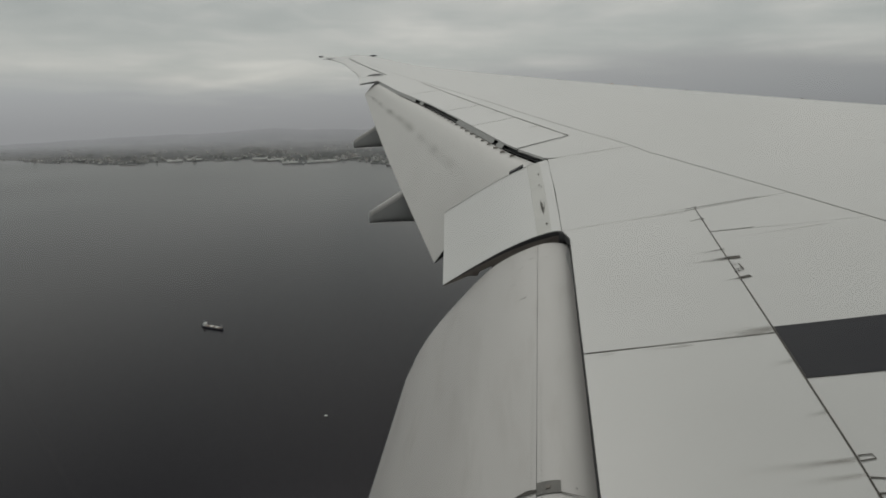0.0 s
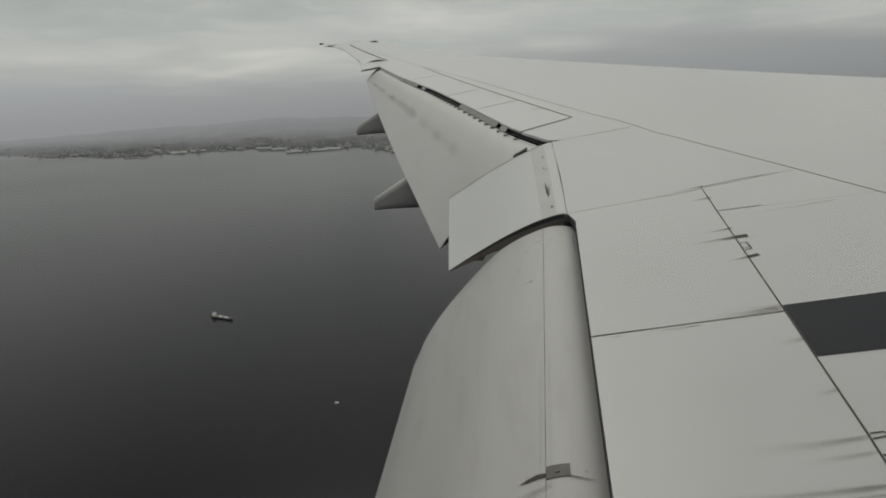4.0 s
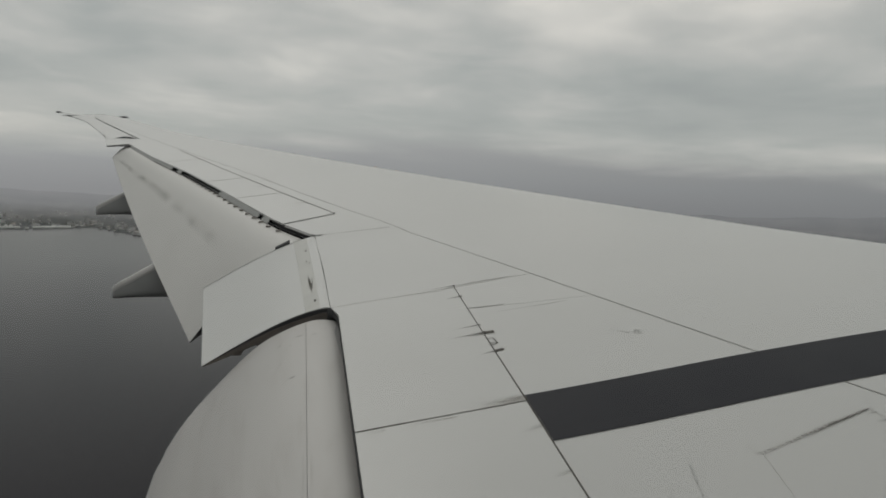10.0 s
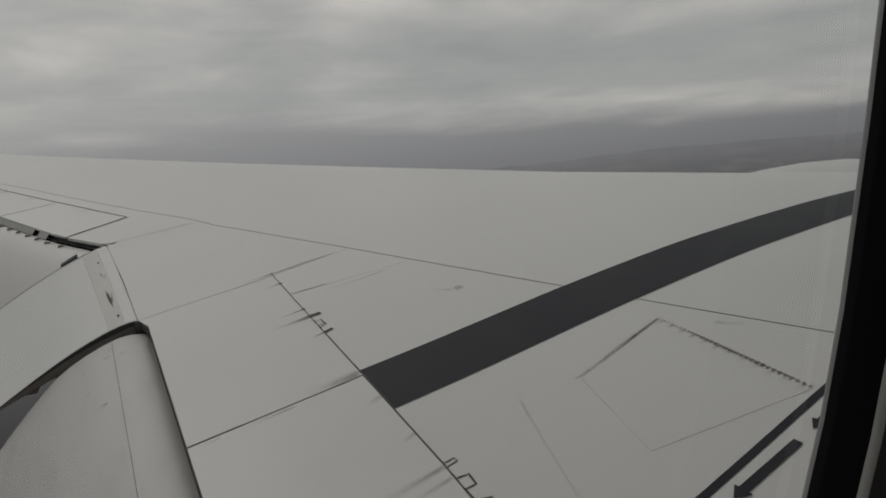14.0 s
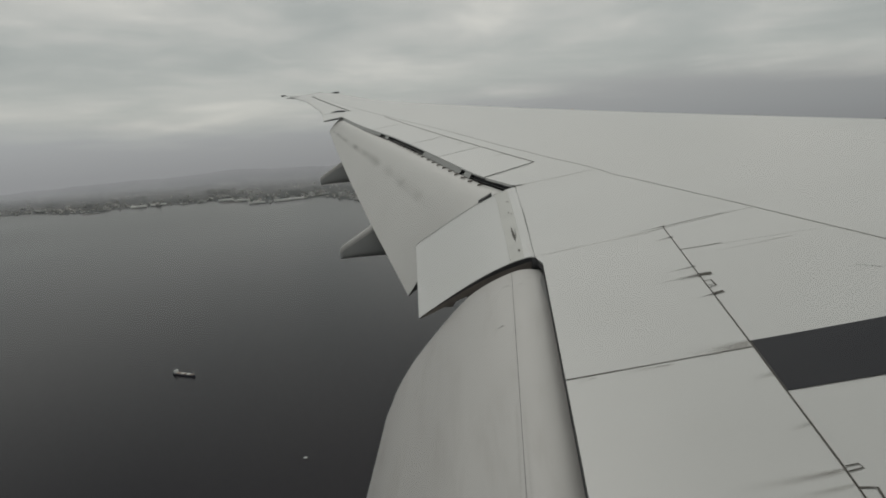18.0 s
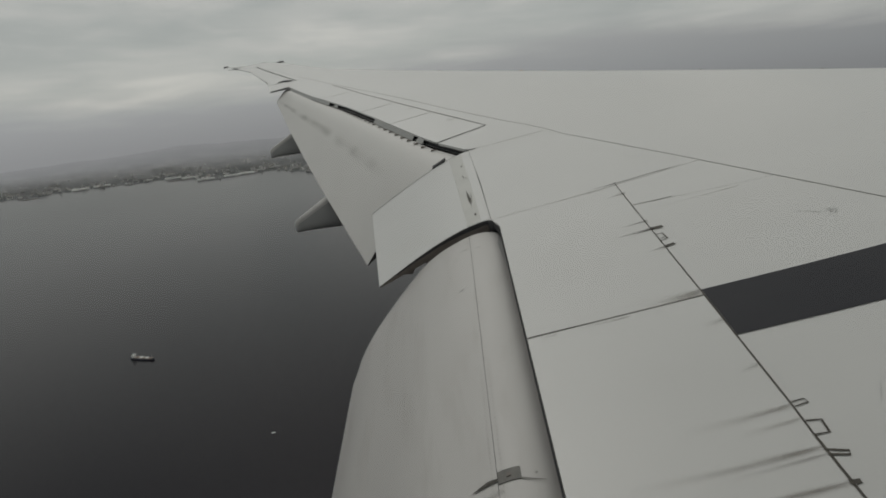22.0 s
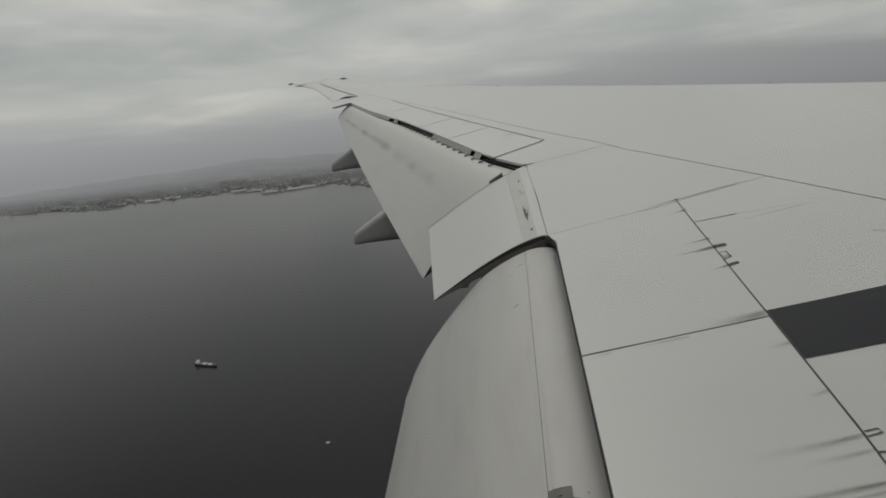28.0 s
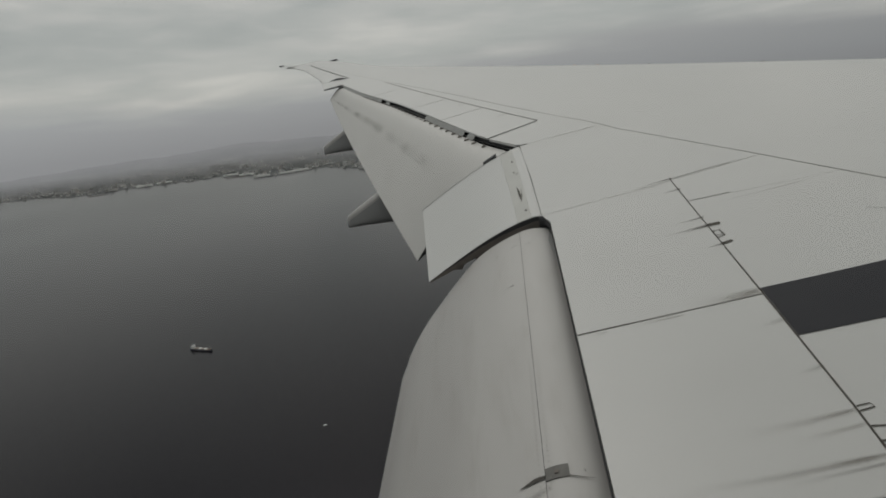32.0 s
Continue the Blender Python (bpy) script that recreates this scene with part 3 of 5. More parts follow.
for k in range(13):
    u = k / 12
    x, w = 0.125 + 0.085 * u, 0.0035 * (1 - 0.8 * u) + 0.0006
    y = 2.040 - 0.022 * u**0.7
    rows.append([(x, y + q * w, flap_at(x, y + q * w) + 0.0045) for q in (-1, 1)])
part("sealant_trail", sheet_mesh(rows), JOINT, flap, "thin dirty trail over the flap's nose", False)
streak(flap, 0.06, 2.00, 0.45, 0.05, GRIME, flap_at, -0.12)
streak(flap, 0.185, 2.06, 0.012, 0.015, SOOT, flap_at, 0.0)
for x, y, l, w in ((0.12, 4.55, 0.05, 0.02), (0.02, 4.60, 0.06, 0.025), (-0.02, 3.90, 0.06, 0.03), (0.045, 4.72, 0.03, 0.012), (-0.05, 4.48, 0.035, 0.012), (-0.12, 4.56, 0.04, 0.012), (-0.10, 4.20, 0.03, 0.016), (0.20, 4.66, 0.05, 0.012)):
    streak(flap, x, y, l, w, SOOT if l < 0.1 else GRIME, flap_at)

bm = bmesh.new()
for k in range(44):
    y = 1.6 + 0.030 * k
    for dx in (-0.020, 0.018):
        x = flap_line(SPLIT, y)[0] + dx
        bm.faces.new([bm.verts.new((x + 0.0022 * math.cos(q), y + 0.0048 * math.sin(q), flap_at(x + 0.0022 * math.cos(q), y) + 0.004)) for q in (2 * math.pi * i / 6 for i in range(6))])
tagged(part("rivet_row", bm, FAINT, flap, "row of tiny rivets along the seam"), kind="stuff")

# flaperon between the two flaps
fpn = thing("flaperon", "pale grey flaperon drooped between the two flaps", "flaperon")


def fpn_pt(t, w, low=0.0):
    """t from hinge to trailing edge, w from the inboard end to the outboard end."""
    y = 4.94 + 2.84 * w
    hx, hz = 0.229 + (0.164 - 0.229) * w + 0.030 * w * (1 - w), z_hinge(y) - 0.002
    tx, tz = -0.698 + (-1.076 + 0.698) * w, -1.362 + (-1.218 + 1.362) * w
    bulge = 0.058 * math.sin(math.pi * t**0.75)
    d = low * (0.16 * (1 - t) ** 0.8 + 0.008) * (0.55 + 0.45 * min(1, t * 9))
    return hx + (tx - hx) * t - 0.2 * d, y, hz + (tz - hz) * t + bulge - d - 0.008 * (1 - min(1, t * 20)) ** 2


for name, a, b, mat, label in (("front_edge", 0.0, 0.082, PAINT, ""), ("front_strip", 0.083, 0.20, STRIP, "worn, stained front strip"), ("flaperon_skin", 0.201, 1.0, PAINT, "")):
    part(name, sheet_mesh([[fpn_pt(a + (b - a) * i / 12, 0.002 + 0.996 * j / 12) for i in range(13)] for j in range(13)], 0.006, False), mat, fpn, label)
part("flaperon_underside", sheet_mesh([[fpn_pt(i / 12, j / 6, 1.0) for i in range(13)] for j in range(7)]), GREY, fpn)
for w in (0.0, 1.0):
    # the shadow line above the rib is put in as a black strip
    part("edge_seal", sheet_mesh([[fpn_pt(i / 16, w, k) for i in range(17)] for k in (0.04, 0.30)]), DARK, fpn, "black strip for the shadow line under the skin's edge")
    part("end_rib", sheet_mesh([[fpn_pt(i / 16, w, k) for i in range(17)] for k in (0.305, 1.0)]), RIB, fpn, "dirty brown end rib")
# the gap's shade is drawn as a dark line on the skin's edge
part("edge_gap", sheet_mesh([[(p[0], p[1] - 0.022 * s, p[2] + 0.004) for s in (0, 1)] for p in (fpn_pt(0.12 + 0.88 * k / 12, 1.0) for k in range(13))]), DARK, fpn, "thin dark line painted for the shaded gap to the outboard flap", False)
for t, h in ((0.30, 0.03), (0.52, 0.03), (0.72, 0.02)):
    x, y, z = fpn_pt(t, 0.0, 1.0)
    bm = loft([[(x + dx, y + dy, z + dz) for dx, dz in ((-0.05, 0.02), (0.05, 0.02), (0.03, -h), (-0.03, -h))] for dy in (0.01, 0.09)])
    part("hinge_fitting", bm, RIB, fpn, "dirty hinge fitting", False)
# near-black sheet put in so that the hinge gap reads as shaded
part("hinge_seal", sheet_mesh([[(x_hinge(y) - 0.012 * s, y, z_top(x_hinge(y), y) - 0.012 - 0.05 * s) for s in (0, 1)] for y in (4.96 + 2.82 * k / 10 for k in range(11))]), DARK, fpn)


def fpn_at(x, y):
    w = (y - 4.94) / 2.84
    a, b = fpn_pt(0, w)[0], fpn_pt(1, w)[0]
    return fpn_pt(min(1, max(0, (a - x) / (a - b))), w)[2]


for x, y, l, wd in ((0.112, 5.74, 0.020, 0.36), (0.108, 5.70, 0.020, 0.24), (0.104, 5.64, 0.022, 0.13), (0.108, 5.56, 0.016, 0.06), (0.13, 5.18, 0.025, 0.05), (0.09, 6.5, 0.02, 0.10), (0.07, 7.1, 0.02, 0.08), (0.13, 7.55, 0.04, 0.05)):
    streak(fpn, x, y, l, wd, SOOT, fpn_at)

for x, y0, y1, w in ((0.098, 5.46, 6.02, 0.0085), (0.12, 5.14, 5.22, 0.006), (0.055, 7.05, 7.16, 0.005), (0.062, 6.55, 6.66, 0.004)):
    rows = []
    for k in range(11):
        u = k / 10
        y, h = y0 + (y1 - y0) * u, w * math.sin(math.pi * u) ** 1.5 * random.uniform(0.7, 1.3) + 0.001
        rows.append([(x - 0.05 * (y - y0) + s * h, y, fpn_at(x - 0.05 * (y - y0) + s * h, y) + 0.004) for s in (-1, 1)])
    part("oil_stain", sheet_mesh(rows), BROWN, fpn, "thin dark oil stain", False)

# outboard flap
oflap = thing("outboard_flap", "long pale grey outboard flap lowered along the swept trailing edge", "wing flap")


def of_front(y):
    return x_hinge(y) - 0.02


def of_pt(t, y, low=0.0):
    fx, fz = of_front(y), z_hinge(y) - table(y, ((7.85, 0.10), (8.6, 0.10), (11.5, 0.085), (18.6, 0.07)))
    w = (y - 7.93) / (18.8 - 7.93)
    tx, tz = -1.247 + (-4.93 + 1.247) * w - 0.07 * math.sin(math.pi * min(1, max(0, w))), -1.869 + (0.53 + 1.869) * w
    c = math.hypot(fx - tx, fz - tz)
    bulge = 0.105 * c * math.sin(math.pi * t**0.62)
    d = low * c * (0.13 * (1 - t) ** 0.7 + 0.006)
    nx, nz = (fz - tz) / c, -(fx - tx) / c
    return fx + (tx - fx) * t - nx * (bulge - d), y, fz + (tz - fz) * t - nz * (bulge - d)


YO = [7.88 + 10.85 * (j / 40) for j in range(41)]
part("flap_skin", sheet_mesh([[of_pt(i / 24, y) for i in range(25)] for y in YO], 0.006, False), BRIGHT_FLAP, oflap)
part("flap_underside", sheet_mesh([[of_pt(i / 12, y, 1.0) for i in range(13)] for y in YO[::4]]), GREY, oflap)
for y in (7.885, 18.725):
    part("end_rib", sheet_mesh([[of_pt(i / 16, y, k) for i in range(17)] for k in (0.03, 1.0)]), DARK, oflap, "dark end rib")
# near-black sheet below the nose, giving the shade under the spoilers
part("nose_seal", sheet_mesh([[of_pt(0, y), Vector(of_pt(0, y)) + Vector((0.10, 0, -0.12))] for y in YO]), DARK, oflap)

# added black block in place of the shadow in the corner hole
part("rubber_seal", loft([[(x, 7.86 + dy, of_pt(t, 7.9)[2] + dz) for dy, dz in ((-0.05, 0.03), (0.03, 0.05), (0.03, -0.02), (-0.05, -0.04))] for x, t in ((of_pt(0.10, 7.9)[0], 0.10), (of_pt(0.20, 7.9)[0], 0.20))]), DARK, oflap, "black block standing in for the shadowed hole at the corner")

# row of small tabs on the flap's nose
for a, b, n in ((8.45, 10.75, 9), (11.1, 15.6, 19)):
    for k in range(n):
        y = a + (b - a) * k / (n - 1)
        p, q = Vector(of_pt(0.018, y)), Vector(of_pt(0.050, y))
        bm = loft([[(v.x, v.y - 0.022, v.z + 0.003), (v.x, v.y + 0.022, v.z + 0.003), (v.x, v.y + 0.018, v.z + h), (v.x, v.y - 0.018, v.z + h)] for v, h in ((p, 0.016), (q, 0.022))])
        part("flap_tab", bm, RIB, oflap, "", False)
smudge = [(of_pt(t0 + dt, y)[0], y, of_pt(t0 + dt, y)[2] + 0.006) for y, t0 in ((8.6, 0.40), (9.6, 0.41), (11.0, 0.43), (12.5, 0.46), (14.0, 0.50), (15.5, 0.56), (17.0, 0.66), (18.2, 0.80)) for dt in (-0.085, -0.028, 0.028, 0.085)]
bm = bmesh.new()
uv = bm.loops.layers.uv.new("uv")
vs = [bm.verts.new(p) for p in smudge]
for k in range(7):
    for c in range(3):
        ids = (k * 4 + c, k * 4 + c + 1, k * 4 + c + 5, k * 4 + c + 4)
        f = bm.faces.new([vs[n] for n in ids])
        for loop, n in zip(f.loops, ids):
            loop[uv].uv = ((0.0, 0.55, 0.8, 0.9, 0.95, 1.0, 1.0, 0.5)[n // 4], (n % 4) / 3)
part("smudge_band", bm, SMUDGE, oflap, "blotchy dirt line along the flap").visible_shadow = False

for pts in (((9.4, 0.455), (10.2, 0.45), (11.2, 0.445), (12.3, 0.455)), ((14.6, 0.56), (15.3, 0.60), (15.9, 0.63))):
    rows = [[(of_pt(t + d, y)[0], y, of_pt(t + d, y)[2] + 0.005) for d in (-0.002, 0.002)] for y, t in pts]
    part("crease", sheet_mesh(rows), INK, oflap, "thin dirty crease", False)

# cove over the flap's nose: its shade put in as a near-black sheet, with lighter cover plates
part("flap_cove", sheet_mesh([[(x_hinge(y) + 0.03, y, z_top(x_hinge(y), y) - 0.036), (x_hinge(y) + 0.10, y, z_top(x_hinge(y), y) - 0.16), (x_hinge(y) - 0.05, y, z_top(x_hinge(y), y) - 0.30)] for y in (7.82 + 10.9 * k / 40 for k in range(41))]), DARK, wing, "near-black sheet for the shaded cove behind the spoilers")
for a, b in COVE_PLATES:
    part("cove_plate", sheet_mesh([[(x_hinge(y) - 0.004 - 0.045 * s, y, z_top(x_hinge(y), y) - 0.012 - 0.062 * s) for s in (0, 1)] for y in (a + (b - a) * k / 8 for k in range(9))], 0.004, False), COVE, wing, "light grey cove cover plate")

# flap track fairings: blunt-nosed canoes, the light on their top faces put in as paler paint
for y, x_cross, z_cross, xt, zt, z_low, hw in ((10.7, -2.236, -1.38, -2.77, -1.81, -1.85, 0.17), (15.7, -3.88, -0.39, -4.42, -0.81, -0.85, 0.15)):
    secs, ridge = [], []
    rise = (z_cross - zt - 0.09) / (x_cross - xt)
    for k in range(17):
        x = xt - 0.012 + 1.7 * (k / 16) ** 1.5
        blunt = (0.80, 0.95, 0.99)[k] if k < 3 else 1.0
        top = min(zt + 0.150 + rise * (x - xt), z_cross + 0.18 + 0.12 * (x - x_cross))
        low = z_low - 0.035 + 0.09 * (k / 16) ** 0.6
        half = hw * (0.30 + 0.70 * min(1, (k / 10)) ** 0.7) * (0.7 + 0.3 * blunt)
        mid, hh = (top + low) / 2, blunt * max(0.02, (top - low) / 2)
        secs.append([(x, y + half * math.copysign(abs(math.cos(a)) ** 0.5, math.cos(a)), mid + hh * math.copysign(abs(math.sin(a)) ** 0.5, math.sin(a))) for a in (2 * math.pi * (i + 0.5) / 20 for i in range(20))])
        ridge.append([(x, y + s * half * 0.98, mid + hh * (1.0 - 0.16 * abs(s) ** 3) + 0.006) for s in (-1, -0.6, 0, 0.6, 1)])
        ridge[-1].insert(0, (x, y - half * 1.012, mid + hh * 0.84 - min(0.045, 0.5 * hh)))
    fairing = part("flap_track_fairing", loft(secs), GREY, wing, "grey canoe-shaped flap track fairing")
    part("fairing_ridge", sheet_mesh(ridge, 0.03, False), FLAP, fairing, "top face in paler paint where light falls")

# bracket line: strip of dark sealant, brackets, cut-outs and the dirt behind them
ribbon("sealant_line", [(x_brackets(y), y) for y in (2.05, 3.0, 4.0, 5.08)], 0.0064, BROWN, wing, lift=0.002)
ribbon("sealant_line", [(x_brackets(y), y) for y in (0.1, 1.0, 1.86)], 0.0085, BROWN, wing, lift=0.002)
ribbon("sealant_line", [(x_brackets(1.86), 1.86), (x_brackets(2.05), 2.05)], 0.006, BROWN, wing, lift=0.002)
ribbon("sealant_line", [(x_brackets(5.06), 5.08), (1.5, 5.11), (1.68, 5.113)], 0.008, BROWN, wing, lift=0.002)
for pts, w in (([(1.17, 3.945), (1.235, 3.94)], 0.045), ([(1.157, 3.83), (1.197, 3.835), (1.197, 3.735), (1.15, 3.72)], 0.009), ([(1.145, 3.62), (1.205, 3.635)], 0.03),
               ([(1.057, 2.015), (1.105, 2.022), (1.102, 2.045), (1.06, 2.042)], 0.0065), ([(1.05, 1.935), (1.095, 1.925), (1.085, 1.86), (1.04, 1.862)], 0.0085), ([(1.03, 1.792), (1.09, 1.765), (1.083, 1.748), (1.03, 1.768)], 0.009), ([(1.02, 1.645), (1.05, 1.64)], 0.02)):
    ribbon("hinge_bracket", pts, w, BROWN, wing, "dark hinge bracket mark")
ribbon("bracket_cover", [(1.165, 3.785), (1.19, 3.78)], 0.05, PAINT, wing, lift=0.004)
for y, l, w, m in ((2.99, 0.18, 0.03, SOOT), (2.985, 0.36, 0.05, GRIME), (2.965, 0.25, 0.03, GRIME), (2.68, 0.12, 0.025, GRIME),
                   (2.03, 0.22, 0.016, SOOT), (2.02, 0.42, 0.03, GRIME), (1.95, 0.24, 0.022, GRIME), (1.805, 0.50, 0.016, SOOT), (1.80, 0.75, 0.03, GRIME), (1.77, 0.36, 0.014, SOOT), (1.645, 0.55, 0.016, SOOT), (1.64, 0.80, 0.03, GRIME), (1.55, 0.4, 0.025, GRIME), (1.50, 0.35, 0.02, GRIME), (2.30, 0.10, 0.02, GRIME)):
    streak(wing, x_brackets(y) + 0.005, y, l, w * (1.15 if y < 2.1 else 1.6), m, drift=-0.03)
for y, l, w in ((5.09, 0.13, 0.045), (5.085, 0.34, 0.03), (4.78, 0.18, 0.06), (4.10, 0.24, 0.032), (3.945, 0.34, 0.06), (3.94, 0.16, 0.045), (3.62, 0.15, 0.034)):
    streak(wing, x_brackets(y) + 0.015, y, l, w, FRESH, drift=-0.03, spread=-0.36, start=1.0)
for x, y, l, w in ((1.15, 4.985, 0.75, 0.02), (1.05, 7.805, 0.85, 0.03), (1.78, 5.115, 0.5, 0.02), (1.90, 4.30, 0.65, 0.025), (0.75, 2.90, 0.3, 0.03), (0.40, 2.89, 0.12, 0.03)):
    streak(wing, x, y, l, w, GRIME)

for pts, w in (([(x_seam(y), y) for y in (0.1, 1.76, 3.0, 5.31, 7.1, 7.7, 8.2, 8.8, 9.4, 10.5, 12.25, 14.0)], 0.0075), ([(x_hinge(2.925), 2.925), (x_brackets(2.945), 2.945)], 0.0062), 
               ([(x_hinge(10.5), 10.5), (x_spoiler(10.59), 10.59)], 0.022), ([(x_hinge(12.22), 12.22), (x_spoiler(12.26), 12.26)], 0.022)):
    ribbon("joint_sealant", pts, w, JOINT, wing, lift=0.0012)
for pts, w in (([(x_hinge(4.95), 4.95), (0.62, 4.984)], 0.0045), ([(0.66, 4.987), (0.86, 5.005)], 0.0035), ([(0.93, 5.012), (x_brackets(5.04), 5.04)], 0.0045), ([(x_hinge(7.8), 7.8), (0.42, 7.8)], 0.010), ([(0.47, 7.8), (0.80, 7.8)], 0.008), ([(0.84, 7.8), (1.08, 7.8)], 0.006)):
    ribbon("faint_joint", pts, w, FAINT, wing, "faint, partly filled skin joint", lift=0.0014)
ribbon("spoiler_joint", [(x_spoiler(y), y) for y in (8.81, 12.25, 16.8)], 0.014, BROWN, wing, "dirty joint ahead of the spoilers", lift=0.0056)
ribbon("joint_sealant", [(x_hinge(8.53), 8.53), (x_spoiler(8.81), 8.81)], 0.024, DARK, wing, lift=0.0055)
for x, y in ((x_spoiler(9.7), 9.7), (x_spoiler(11.3), 11.3), (x_spoiler(13.2), 13.2), (x_spoiler(15.0), 15.0)):
    ribbon("joint_sealant", [(x - 0.16, y - 0.01), (x + 0.02, y)], 0.02, JOINT, wing, lift=0.006)

ribbon("grime_line", [(x_hinge(2.925) + 0.004, 2.9255), (0.50, 2.931)], 0.009, BROWN, wing, "dirty end of the joint", lift=0.0016)
ribbon("grime_line", [(2.375, 1.50), (2.445, 2.08)], 0.0035, BROWN, wing, "dirty forward edge of the access panel", lift=0.004)
ribbon("grime_line", [(2.46, 2.279), (2.20, 2.222)], 0.004, BROWN, wing, "dirty upper edge of the access panel", lift=0.004)

rnd = random.Random(3)
bm = bmesh.new()
for k in range(34):
    y = 1.3 + 0.036 * k + rnd.uniform(-0.006, 0.006)
    x = x_brackets(y) + rnd.choice((0.022, 0.03, -0.024)) + rnd.uniform(-0.004, 0.004)
    r = rnd.uniform(0.0006, 0.0018)
    bm.faces.new([bm.verts.new((x + r * math.cos(q), y + 1.6 * r * math.sin(q), z_top(x, y) + 0.003)) for q in (2 * math.pi * i / 6 for i in range(6))])
tagged(part("dirt_specks", bm, JOINT, wing, "tiny dirty fastener heads along the joint"), kind="stuff")
# black block set into the notch to give its shade
part("corner_gap", box((0.078, 0.075, 0.10), (0.247, 4.933, z_top(0.256, 4.945) - 0.056), 0.004), DARK, wing, "black block for the shaded gap at the corner of the flaperon")
ribbon("corner_fitting", [(0.11, 7.86), (0.18, 7.80), (0.25, 7.79)], 0.022, DARK, wing, "dark fitting at the flaperon's corner", lift=0.006)

# broad black stripe across the chord and the escape-route markings
plan_panel("black_stripe", x_brackets, lambda y: x_lead(y) - 0.9, (2.535, 2.535), (3.0, 3.0), STRIPE, wing, "broad matt black painted stripe", nx=40, ny=3, gap=(0.004, 0, 0, 0), depth=0.0, lift=0.003)
ribbon("route_border", [(1.0, 1.262), (1.62, 1.314), (2.34, 1.386), (2.8, 1.43), (4.5, 1.56)], 0.031, STRIPE, wing, "black escape-route border line", lift=0.003)
for x, c in ((1.650, 1.245), (2.128, 1.282)):
    bm = bmesh.new()
    shape = [(0.0, 0.0), (0.056, 0.034), (0.056, 0.0175), (0.383, 0.0175), (0.383, -0.0175), (0.056, -0.0175), (0.056, -0.034)]
    bm.faces.new([bm.verts.new((x + a, c + 0.03 * (a / 0.383) + b, z_top(x + a, c + 0.03 * (a / 0.383) + b) + 0.005)) for a, b in shape])
    part("route_arrow", bm, STRIPE, wing, "black arrow pointing aft")

# access panel with its rows of screws
AP = [(2.468, 2.28), (1.822, 2.14), (1.65, 1.58), (2.365, 1.42)]
rows = [[((1 - u) * ((1 - w) * AP[0][0] + w * AP[3][0]) + u * ((1 - w) * AP[1][0] + w * AP[2][0]), (1 - u) * ((1 - w) * AP[0][1] + w * AP[3][1]) + u * ((1 - w) * AP[1][1] + w * AP[2][1])) for u in (k / 8 for k in range(9))] for w in (j / 8 for j in range(9))]
access = part("access_panel", sheet_mesh([[(x, y, z_top(x, y) + 0.0010) for x, y in r] for r in rows], 0.006, False), PAINT, wing, "screwed-down access panel with grimy edges")
for (a, b), n, rad, dirty in (((AP[0], AP[1]), 27, 0.0062, 0.6), ((AP[1], AP[2]), 34, 0.0030, 0.0), ((AP[2], AP[3]), 34, 0.0036, 0.0), ((AP[3], AP[0]), 31, 0.0076, 1.0)):
    bm = bmesh.new()
    for k in range(n):
        u = (k + 0.5) / n
        x, y = a[0] + (b[0] - a[0]) * u + random.uniform(-0.0012, 0.0012), a[1] + (b[1] - a[1]) * u + random.uniform(-0.0012, 0.0012)
        r = rad * random.uniform(0.82, 1.08) * (0.45 + 0.55 * math.sin(math.pi * min(1, 0.12 + 0.95 * u)) if dirty else random.choice((0.3, 0.7, 1.0)))
        bm.faces.new([bm.verts.new((x - (0.6 * r if dirty else 0) + r * (2.0 if dirty == 1.0 else 0.9) * math.cos(q), y + r * math.sin(q) * (2.2 if dirty == 0.6 else 1.1), z_top(x, y) + 0.0048)) for q in (2 * math.pi * i / 7 for i in range(7))])
    part("screw_row", bm, RIB if dirty else FAINT, access, "row of dark screw heads")["kind"] = "stuff"
for (x0, y0), (x1, y1), n in ((AP[0], AP[1], 14), (AP[3], AP[0], 12)):
    for k in range(n):
        u = (k + 0.5) / n
        streak(wing, x0 + (x1 - x0) * u, y0 + (y1 - y0) * u, 0.07, 0.024, GRIME if k % 2 else SOOT)
for pts in ([(1.525, 2.185), (1.44, 1.96)], [(1.44, 1.96), (1.30, 1.55)], [(1.36, 2.05), (1.30, 1.95)], [(2.47, 2.28), (2.52, 2.36)], [(1.82, 2.14), (1.80, 2.22)]):
    ribbon("scratch", pts, 0.002, INK, wing, lift=0.003)
ribbon("scuff_mark", [(1.525, 2.185), (1.475, 2.06)], 0.007, INK, wing, lift=0.0035)
ribbon("sealant_line", [(1.195, 4.475), (1.46, 4.447)], 0.008, BROWN, wing, lift=0.002)

# small stencilled marks
bm = bmesh.new()
for r0, r1 in ((0.017, 0.023), (0.0, 0.007)):
    n = 16
    ins = [bm.verts.new((2.035 + max(r0, 0.001) * math.cos(q), 3.545 + 1.5 * max(r0, 0.001) * math.sin(q), z_top(2.035, 3.545) + 0.006 + 0.15 * max(r0, 0.001) * math.cos(q))) for q in (2 * math.pi * i / n for i in range(n))]
    outs = [bm.verts.new((2.035 + r1 * math.cos(q), 3.545 + 1.5 * r1 * math.sin(q), z_top(2.035, 3.545) + 0.006 + 0.15 * r1 * math.cos(q))) for q in (2 * math.pi * i / n for i in range(n))]
    for i in range(n):
        bm.faces.new((ins[i], outs[i], outs[(i + 1) % n], ins[(i + 1) % n]))
part("filler_mark", bm, INK, wing, "small grey ring mark")
